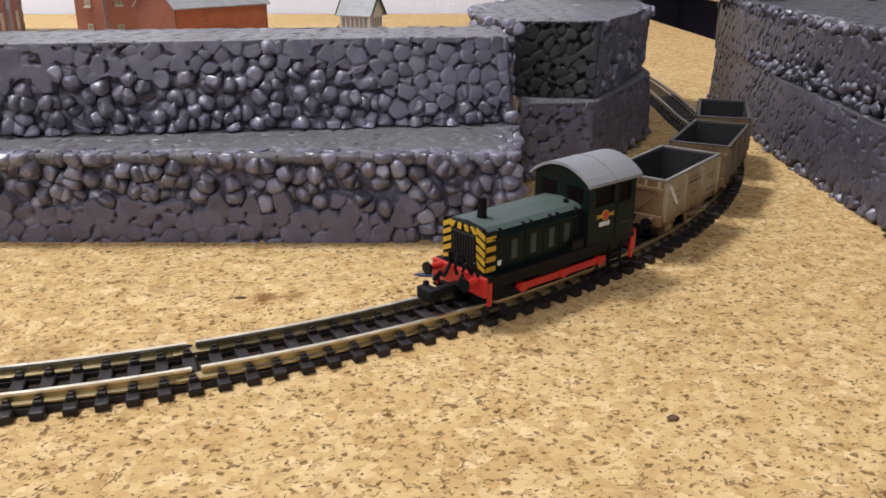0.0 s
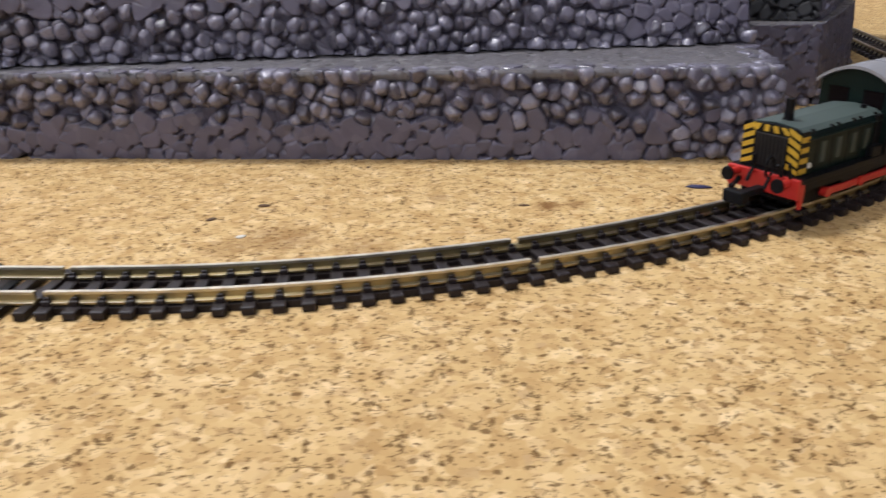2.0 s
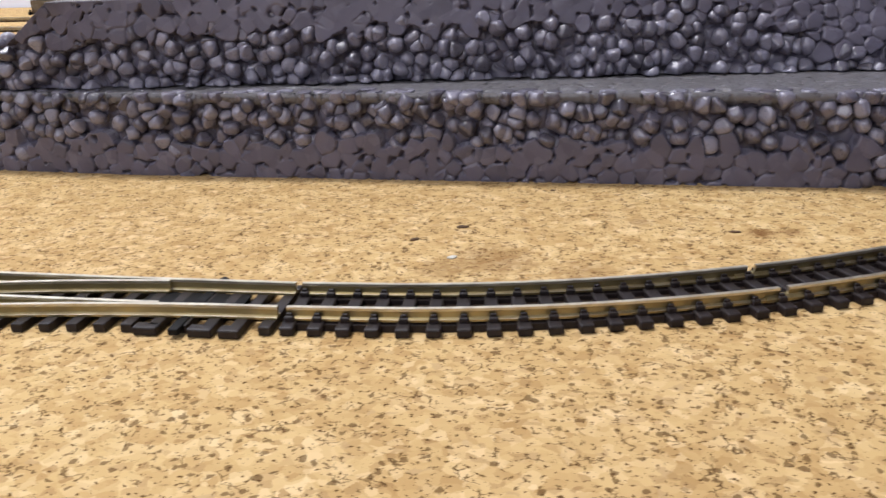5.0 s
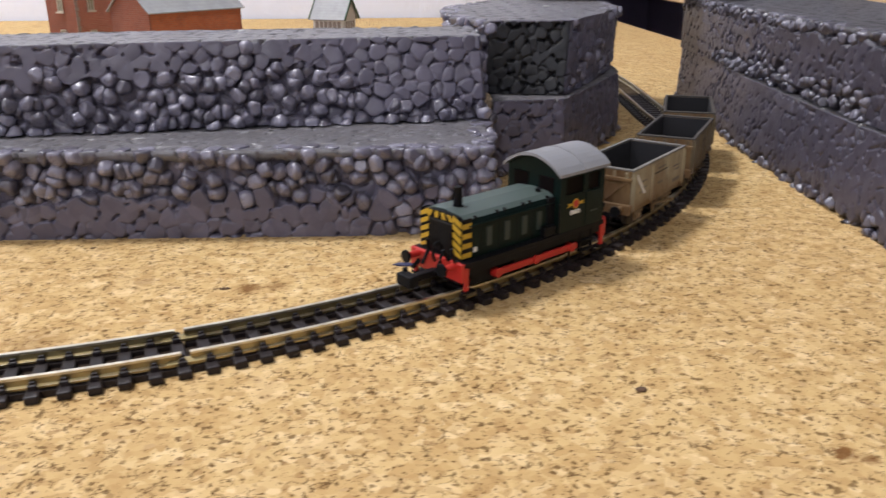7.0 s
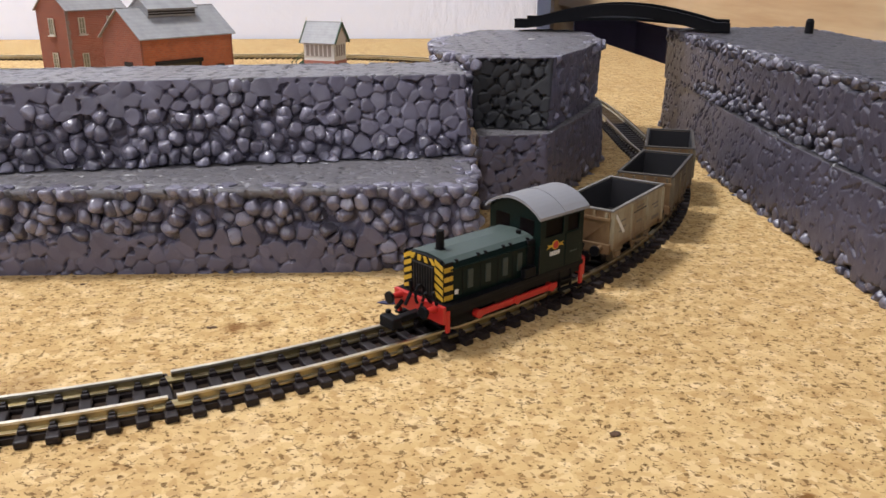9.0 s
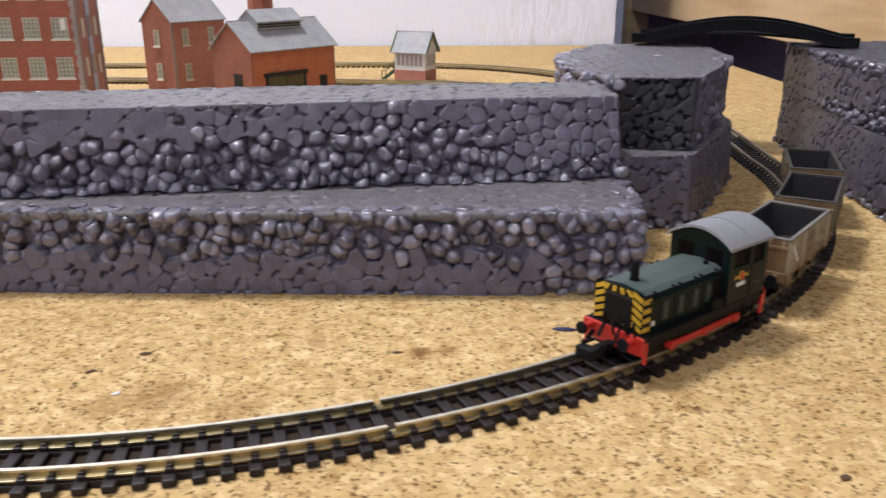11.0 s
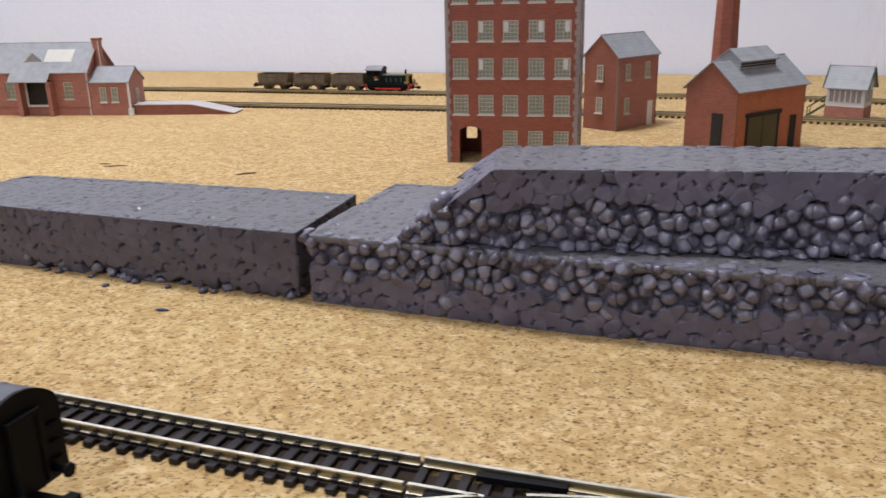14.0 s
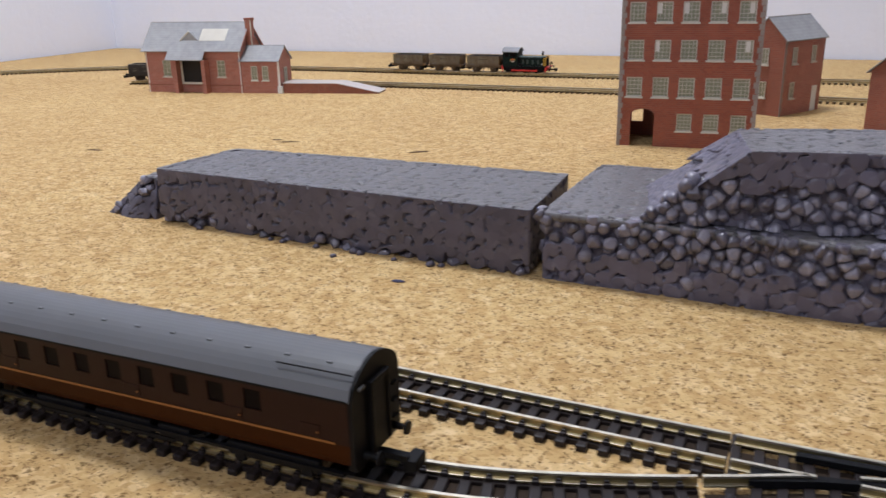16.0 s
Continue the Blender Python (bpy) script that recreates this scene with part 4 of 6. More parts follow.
def beads_high(u, v, p):
    """Upper long block: loose beads below, cut above and toward the end by the curve."""
    band = 1 - smoothstep(v, 0.42, 0.66)
    lump = 0.6 * smoothstep(-np.abs(p[:, 0] + 8), -14, -6) * smoothstep(0.95 - v, 0.0, 0.2)
    left = 0.12 * smoothstep(-p[:, 0], 172, 190)
    end = 1 - 0.8 * smoothstep(p[:, 0], 8, 30) * smoothstep(v, 0.05, 0.22)
    return np.maximum(np.maximum(band, lump) * end, left)


def beads_foot(u, v, p):
    return 0.72 * (1 - smoothstep(v, 0.04, 0.2)) + 0.05 * smoothstep(v, 0.9, 1.0)


def beads_edge(u, v, p):
    """Outer upper strip: torn along its top edge and in a long hollow above the ledge."""
    hollow = 0.66 * (1 - smoothstep(v, 0.16, 0.42)) * smoothstep(-np.abs(p[:, 1] - 265), -95, -45)
    return np.maximum(hollow, 0.74 * smoothstep(v, 0.72, 0.92)) + 0.06


def beads_some(u, v, p):
    return np.where(u < 1.05, 0.05, np.where(u > 6.2, 0.62, 0.32)) + np.where(u < 1.05, 0.0, 0.12) * smoothstep(v, 0.8, 1.0)


def beads_all(u, v, p):
    return 0.18 + 0.25 * smoothstep(p[:, 0], -412, -404) + 0.1 * v


foam_block("long dark grey bead-foam strip, beads loose along its top edge", [(-236, 209), (-150, 202.5), (56, 197), (58, 240), (57, 270), (-232, 282)], [(-236, 209), (-150, 202.5), (54.5, 198), (57, 240), (57, 270), (-232, 282)], 0, 22.3, beads_low, 1, step=0.3, cell=4.1, cracked=-0.2)
foam_block("dark grey bead-foam strip laid on a lower strip, one end sloping", [(-205, 206.5), (-162, 208.5), (-53, 220.5), (24, 229.5), (57, 233), (57, 270), (-53, 263), (-150, 256), (-214, 255)], [(-176, 207.5), (-162, 210.5), (-53, 226.5), (24, 237.5), (56, 240), (55, 275), (-53, 264), (-150, 251), (-182, 244)], 22.4, 45.2, beads_high, 2, step=0.3, cell=4.1, cracked=-0.15, cracked_from=8.0)
foam_block("short dark grey bead-foam strip with a straight cut face", [(-400, 222), (-320, 215), (-239.2, 209.2), (-240, 262), (-320, 265), (-398, 266)], [(-399, 222), (-320, 215), (-239.2, 209.2), (-240, 262), (-320, 265), (-392, 266)], 0, 22.3, beads_foot, 3, cell=3.8, cracked=-0.45, paint=DUSKY_PAINT)
foam_block("small broken lump of dark grey bead foam", [(-432, 227), (-416, 222), (-403, 223.5), (-402, 246), (-412, 250), (-428, 240)], [(-411, 229), (-407, 227), (-403.5, 228), (-403, 240), (-407, 243), (-411, 237)], 0, 17.0, beads_all, 4, lip=2.0, cell=3.8, paint=DUSKY_PAINT)
foam_block("dark grey bead-foam lump with slanted sides beside the curve", [(61, 253), (84, 255), (101, 285), (118, 316), (121, 352), (112, 392), (76, 385), (61, 330)], [(61, 254), (84, 257), (101, 287), (117, 318), (120, 352), (112, 390), (76, 384), (61, 330)], 0, 24.2, beads_foot, 5, cell=3.8, cracked=0.05)
foam_block("dark grey bead-foam lump stacked on another, its top cut flat", [(60, 268), (85, 262), (100, 291), (117, 328), (121, 382), (112, 397), (74, 389), (51, 341), (49, 292)], [(60, 268), (87, 267), (103, 296), (120, 336), (123, 384), (114, 399), (74, 391), (50, 340), (49, 292)], 24.3, 47.2, beads_some, 6, black_edges=(0,), cell=3.8, cracked=0.05)
foam_block("long dark grey bead-foam strip along the outside of the curve", [(144, 60), (145, 130), (149, 220), (153, 290), (161, 350), (167, 399), (238, 404), (238, 60)][::-1], [(146, 60), (147, 130), (151, 220), (156, 290), (163, 350), (168, 398), (236, 402), (236, 60)][::-1], 0, 25.0, beads_foot, 7, cell=3.4, cracked=-0.55, paint=DARKER_PAINT, top_step=0.9, pits=0.7)
foam_block("long dark grey bead-foam strip laid on the outer strip", [(148, 60), (149, 130), (153, 220), (157, 290), (161, 340), (165, 392), (232, 400), (229, 350), (220, 287), (210, 230), (200, 60)][::-1], [(147, 60), (148, 130), (152, 220), (157, 290), (161, 340), (164, 390), (232, 398), (229, 350), (219, 287), (209, 230), (199, 60)][::-1], 25.1, 48.3, beads_edge, 8, cell=3.4, cracked=-0.55, paint=DARKER_PAINT, top_step=0.9, pits=0.7)


# ---- rolling stock: x runs forward, z up from the board; rails carry the wheels at 3.5 mm ----
RAILTOP = 3.5
SCALE_DOWN = 0.95      # the models are a little under the drawn size


def wheel_mesh(r, spoked=False):
    bm = bmesh.new()
    rod(bm, (0, -0.55, 0), (0, 0.55, 0), r, n=24)
    rod(bm, (0, 0.5, 0), (0, 0.85, 0), r + 0.45, n=24)
    rod(bm, (0, -0.8, 0), (0, -0.5, 0), r * 0.72, r * 0.6, n=20)
    return finish(bm, "wheel", STEEL if not spoked else BLACK)


WHEEL = wheel_mesh(3.0)
LOCO_WHEEL = wheel_mesh(3.6, True)


def axle(parent, x, r, mesh, y=4.6):
    for s in (-1, 1):
        w = new("wheel", mesh)
        w.parent = parent
        w.matrix_local = pose(x * MM, s * y * MM, (RAILTOP + r) * MM, 0, 0, 0 if s < 0 else 180)
    part("axle", a_rod((x, -y, RAILTOP + r), (x, y, RAILTOP + r), 0.6), STEEL, parent)


def coupler(parent, x, direction):
    d = direction
    c = part("coupler", box(bmesh.new(), min(x, x + d * 6.4), max(x, x + d * 6.4), -0.9, 0.9, RAILTOP + 3.0, RAILTOP + 4.4, 0.2), BLACK, parent, "black hook coupler")
    bm = bmesh.new()
    x1 = x + d * 6.4
    box(bm, min(x1, x1 + d * 2.6), max(x1, x1 + d * 2.6), -2.6, 2.0, RAILTOP + 2.4, RAILTOP + 4.9, 0.3)
    box(bm, min(x1, x1 + d * 1.0), max(x1, x1 + d * 1.0), -2.6, -1.6, RAILTOP + 2.0, RAILTOP + 5.6, 0.2)
    part("hook", bm, BLACK, c)


def buffers(parent, x, d, mat_stock, y=5.7, z=RAILTOP + 6.3):
    for s in (-1, 1):
        bm = bmesh.new()
        rod(bm, (x, s * y, z), (x + d * 2.2, s * y, z), 0.85, 0.65)
        st = part("buffer", bm, mat_stock, parent)
        bm = rod(bmesh.new(), (x + d * 2.2, s * y, z), (x + d * 3.1, s * y, z), 0.45)
        rod(bm, (x + d * 3.1, s * y, z), (x + d * 3.6, s * y, z), 1.45, 1.35, n=16)
        part("buffer_head", bm, BLACK, st)


def arc_roof(width, z_eave, rise, thick, n=14):
    """Outline in y and z of a curved roof sheet."""
    top = [(-width / 2 + width * i / n, z_eave + rise * math.sin(math.pi * i / n) ** 0.8) for i in range(n + 1)]
    low = [(y, z - thick) for y, z in reversed(top)]
    return top + low


def hoop(x, y, z, radius, thick):
    """Most of a ring standing along the track, as a looped hose hangs."""
    bm = bmesh.new()
    pts = [(x + radius * math.cos(math.radians(a)), y, z + radius * 1.75 * math.sin(math.radians(a))) for a in range(-60, 241, 25)]
    for p, q in zip(pts, pts[1:]):
        rod(bm, p, q, thick, n=7)
    return bm


def shunter(name, label):
    t = thing(name, 0, 0, 0, 0, label, "model locomotive", "model trains")
    z = RAILTOP
    # frames and footplate
    part("frame", a_box(-22, 22, -5.6, 5.6, z + 1.8, z + 6.0, 0.2), BLACK, t, "black frames")
    part("footplate", a_box(-22.6, 22.6, -8.2, 8.2, z + 6.0, z + 7.2, 0.15), BLACK, t, "black running plate")
    for s in (-1, 1):
        part("valance", a_box(-22.0, 22.0, s * 7.6 - 0.3, s * 7.6 + 0.3, z + 4.4, z + 6.0, 0.1), BLACK, t)
        part("skirt", a_box(-19.5, 19.5, s * 6.3 - 0.25, s * 6.3 + 0.25, z + 1.2, z + 6.0, 0.1), BLACK, t)
        part("battery_box", a_box(-2, 7.5, s * 6.4 - 1.2, s * 6.4 + 1.2, z + 3.4, z + 6.0, 0.3), BLACK, t)
    # wheels, coupling rods and brake gear
    for x in (-11.5, 0.5, 12.5):
        axle(t, x, 3.6, LOCO_WHEEL)
    for s in (-1, 1):
        rodbar = part("coupling_rod", a_box(-13.6, 12.4, s * 7.5 - 0.4, s * 7.5 + 0.4, z + 2.0, z + 3.5, 0.2), RED, t, "red coupling rod")
        for x in (-11.5, 0.5, 12.5):
            part("crank_pin", a_rod((x, s * 6.6, z + 2.75), (x, s * 8.2, z + 2.75), 1.05), RED, rodbar)
    # red beams, buffers and couplers
    for d in (1, -1):
        part("buffer_beam", a_box(min(d * 22.4, d * 23.4), max(d * 22.4, d * 23.4), -8.2, 8.2, z + 3.2, z + 7.2, 0.2), RED, t, "red buffer beam")
        buffers(t, d * 23.4, d, RED)
        coupler(t, d * 23.0, d)
        for s in (-1, 1):
            st = part("footstep", a_box(d * 22.0 - 0.5, d * 22.0 + 0.5, s * 8.0 - 0.35, s * 8.0 + 0.35, z + 0.9, z + 6.2, 0.1), RED, t)
            part("tread", a_box(d * 21.4 - 1.4, d * 21.4 + 1.4, s * 8.0 - 0.8, s * 8.0 + 0.8, z + 0.8, z + 1.2), BLACK, st)
        part("vacuum_hose", hoop(d * 24.9, d * 2.4, z + 9.0, 1.2, 0.32), BLACK, t, "looped black brake hose")
        for p_, q_, r_ in (((23.6, 1.8, 6.6), (25.0, 1.9, 4.4), 0.35), ((23.6, -2.0, 8.0), (25.2, -2.2, 5.2), 0.4), ((23.6, -2.0, 8.0), (23.8, -2.0, 10.6), 0.4),
                           ((23.6, -5.0, 5.0), (25.6, -5.0, 3.6), 0.5), ((23.5, 4.4, 7.4), (24.8, 4.0, 9.8), 0.4), ((23.5, 6.2, 7.4), (24.6, 6.4, 10.6), 0.35)):
            part("vacuum_hose", a_rod((d * p_[0], p_[1], z + p_[2]), (d * q_[0], q_[1], z + q_[2]), r_), BLACK, t)
    # bonnet: round-shouldered casing with louvres and doors
    w, zt = 6.4, z + 16.4
    prof = [(-w, z + 7.2), (-w, zt - 1.8), (-w + 0.5, zt - 0.7), (-w + 1.7, zt - 0.1), (0, zt + 0.35), (w - 1.7, zt - 0.1), (w - 0.5, zt - 0.7), (w, zt - 1.8), (w, z + 7.2)]
    bonnet = part("bonnet", slab(bmesh.new(), prof, "x", -6.5, 20.8), GREEN, t, "dark green engine casing")
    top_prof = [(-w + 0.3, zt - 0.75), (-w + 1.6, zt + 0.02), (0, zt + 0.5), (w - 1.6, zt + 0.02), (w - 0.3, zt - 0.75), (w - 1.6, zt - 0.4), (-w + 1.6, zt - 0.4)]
    part("bonnet_top", slab(bmesh.new(), top_prof, "x", -6.4, 20.7), GREEN_TOP, bonnet, "grey-green casing top with its sheen put into the colour")
    for s in (-1, 1):
        part("handrail", a_rod((-6, s * (w + 0.35), zt - 2.0), (20, s * (w + 0.35), zt - 2.0), 0.16, n=6), GREEN, bonnet)
        for x in (-1.5, 3.2, 8.6, 14.0):
            part("louvre", a_box(x - 0.75, x + 0.75, s * (w + 0.08) - 0.14, s * (w + 0.08) + 0.14, z + 9.0, z + 13.2, 0.06), GREEN_PALE, bonnet)
            part("door_seam", a_box(x + 2.2, x + 2.36, s * w - 0.1, s * w + 0.1, z + 7.6, zt - 2.6), BLACK, bonnet)
        for x in (-4.5, 1.2, 3.4, 9.0, 11.2, 17.6):
            part("hinge", a_box(x - 0.35, x + 0.35, s * (w - 0.55) - 0.35, s * (w - 0.55) + 0.35, zt - 1.1, zt - 0.3, 0.1), BLACK, bonnet)
        part("works_plate", a_box(-5.2, -4.4, s * (w + 0.06) - 0.1, s * (w + 0.06) + 0.1, z + 12.2, z + 13.4), WHITE, bonnet, "small white plate")
        part("works_plate", a_box(17.6, 18.5, s * (w + 0.06) - 0.1, s * (w + 0.06) + 0.1, z + 8.5, z + 9.5), WHITE, bonnet, "small white plate")
    # radiator end with yellow and black warning stripes
    rad = part("radiator", slab(bmesh.new(), [(-w - 0.1, z + 7.2), (-w - 0.1, zt - 1.6), (-w + 1.2, zt - 0.1), (0, zt + 0.2), (w - 1.2, zt - 0.1), (w + 0.1, zt - 1.6), (w + 0.1, z + 7.2)], "x", 20.8, 21.8), BLACK, t, "black radiator end")
    part("grille", a_box(21.8, 22.05, -3.6, 3.6, z + 8.0, z + 14.6, 0.1), SHADE, rad, "dark radiator grille")
    for k in range(9):
        part("grille_bar", a_box(22.05, 22.25, -3.4 + k * 0.85, -3.15 + k * 0.85, z + 8.2, z + 14.4), BLACK, rad)
    for s in (-1, 1):
        for k in range(5):
            z0 = z + 7.6 + k * 1.75
            pts = [(s * 3.8, z0 + 0.9), (s * (w - 0.05), z0 - 0.3 if k else z0), (s * (w - 0.05), z0 + 0.75), (s * 3.8, z0 + 1.95)]
            part("stripe", slab(bmesh.new(), pts, "x", 21.75, 21.98), YELLOW, rad, "yellow warning stripe")
        for k in range(4):
            z0 = z + 7.7 + k * 2.1
            part("stripe", a_box(19.2, 21.7, s * (w + 0.1) - 0.12, s * (w + 0.1) + 0.12, z0, z0 + 1.1), YELLOW, rad, "yellow warning stripe")
            part("stripe_gap", a_box(19.2, 21.7, s * (w + 0.1) - 0.1, s * (w + 0.1) + 0.1, z0 + 1.1, z0 + 2.1), BLACK, rad)
    for k in range(4):
        y0 = -4.2 + k * 2.4
        part("stripe", slab(bmesh.new(), [(y0, z + 15.0), (y0 + 1.0, z + 15.0), (y0 + 1.7 - 0.6 * k, zt - 0.1), (y0 + 0.7 - 0.6 * k, zt - 0.1)], "x", 21.75, 21.98), YELLOW, rad, "yellow warning stripe")
    bm = rod(bmesh.new(), (17.0, 0, zt - 0.3), (17.0, 0, zt + 4.6), 1.0, 0.9, n=16)
    rod(bm, (17.0, 0, zt - 0.2), (17.0, 0, zt + 0.5), 1.6, 1.2, n=16)
    part("exhaust_pipe", bm, BLACK, t, "short black exhaust pipe")
    part("filler_cap", a_rod((-4.4, 3.2, zt), (-4.4, 3.2, zt + 0.9), 0.6), BLACK, t)
    # cab
    cab = part("cab", bmesh.new(), GREEN, t, "dark green cab")
    bm = bmesh.new()
    hw, ze, x0, x1 = 7.7, z + 21.0, -22.0, -6.5
    for s in (-1, 1):
        ys = (s * hw - 0.4, s * hw + 0.4)
        box(bm, x0, x1, *ys, z + 7.2, z + 15.6)
        box(bm, x0, x1, *ys, z + 19.6, ze)
        for a, b in ((x0, x0 + 1.6), (-16.2, -14.6), (-8.4, x1)):
            box(bm, a, b, *ys, z + 15.6, z + 19.6)
    for xa, xb in ((x0, x0 + 0.8), (x1 - 0.8, x1)):
        box(bm, xa, xb, -hw + 0.4, hw - 0.4, z + 7.2, z + 16.0)
        box(bm, xa, xb, -hw + 0.4, hw - 0.4, z + 19.8, ze)
        for y0, y1 in ((-hw + 0.4, -hw + 1.6), (-1.6, 1.6), (hw - 1.6, hw - 0.4)):
            box(bm, xa, xb, y0, y1, z + 16.0, z + 19.8)
        arch = [(-hw + 0.5, ze)] + [(-hw + 0.5 + (2 * hw - 1) * i / 10, ze + 3.0 * math.sin(math.pi * i / 10) ** 0.8) for i in range(1, 10)] + [(hw - 0.5, ze)]
        slab(bm, arch, "x", xa, xb)
    cab.data = finish(bm, "cab", GREEN)
    for s in (-1, 1):
        for a, b in ((-20.4, -16.2), (-14.6, -8.4)):
            part("cab_window", a_box(a, b, s * (hw - 0.1) - 0.1, s * (hw - 0.1) + 0.1, z + 15.6, z + 19.6), GLASS_DARK, cab)
        part("cab_door", a_box(-20.8, -15.4, s * (hw + 0.45) - 0.12, s * (hw + 0.45) + 0.12, z + 7.4, z + 15.4, 0.08), GREEN, cab)
        part("door_rail", a_box(-19.6, -17.0, s * (hw + 0.62) - 0.1, s * (hw + 0.62) + 0.1, z + 10.4, z + 10.7), GREEN_PALE, cab)
        # lion-and-wheel style transfer drawn as plain shapes, and its number as bars
        crest = part("crest", slab(bmesh.new(), [(-14.9, z + 12.75), (-13.2, z + 13.05), (-11.9, z + 12.5), (-10.5, z + 13.05), (-8.8, z + 12.75), (-9.5, z + 13.3), (-8.8, z + 13.75), (-10.5, z + 13.55), (-13.2, z + 13.55), (-14.9, z + 13.75), (-14.2, z + 13.3)], "y", s * (hw + 0.42), s * (hw + 0.52)), YELLOW, cab, "yellow ribbon emblem")
        part("roundel_ring", a_rod((-11.85, s * (hw + 0.4), z + 13.35), (-11.85, s * (hw + 0.56), z + 13.35), 1.15, n=24), YELLOW, crest, "yellow ring of the emblem")
        part("roundel", a_rod((-11.85, s * (hw + 0.4), z + 13.35), (-11.85, s * (hw + 0.62), z + 13.35), 0.92, n=24), RED, crest, "red round emblem centre")
        for k in range(5):
            part("number_bar", a_box(-13.4 + k * 0.72, -12.9 + k * 0.72, s * (hw + 0.46) - 0.06, s * (hw + 0.46) + 0.06, z + 10.9, z + 11.9), WHITE, cab)
    for xa in (x0 - 0.05, x1 + 0.05):
        for y0, y1 in ((-6.0, -1.7), (1.7, 6.0)):
            part("cab_window", a_box(xa - 0.08 if xa < -10 else xa - 0.3, xa + 0.3 if xa < -10 else xa + 0.08, y0, y1, z + 16.1, z + 19.7), GLASS_DARK, cab)
    part("cab_roof", slab(bmesh.new(), arc_roof(17.6, ze, 3.7, 0.7), "x", -23.0, -5.4), ROOF_GREY, t, "curved grey cab roof", smooth=False)
    part("roof_rib", slab(bmesh.new(), arc_roof(17.7, ze + 0.12, 3.72, 0.5), "x", -14.5, -14.1), ROOF_GREY, t)
    for s in (-1, 1):
        part("grab_rail", a_rod((-6.1, s * 8.3, z + 7.4), (-6.1, s * 8.3, z + 14.2), 0.2, n=6), BLACK, t)
        part("locker", a_box(-6.35, -3.9, s * 5.9 - 0.9, s * 5.9 + 0.9, z + 7.2, z + 15.6, 0.15), BLACK, t, "black locker between casing and cab")
        ladder = part("cab_ladder", a_box(-18.6, -18.1, s * 7.9 - 0.25, s * 7.9 + 0.25, z + 1.0, z + 6.2), BLACK, t, "black cab steps")
        part("ladder_rail", a_box(-14.6, -14.1, s * 7.9 - 0.25, s * 7.9 + 0.25, z + 1.0, z + 6.2), BLACK, ladder)
        for k in range(2):
            part("rung", a_box(-18.6, -14.1, s * 8.0 - 0.6, s * 8.0 + 0.6, z + 1.1 + 2.3 * k, z + 1.5 + 2.3 * k), BLACK, ladder)
        part("sandbox", a_box(-5.6, -1.8, s * 7.3 - 0.8, s * 7.3 + 0.8, z + 7.2, z + 9.6, 0.3), BLACK, t)
    return t


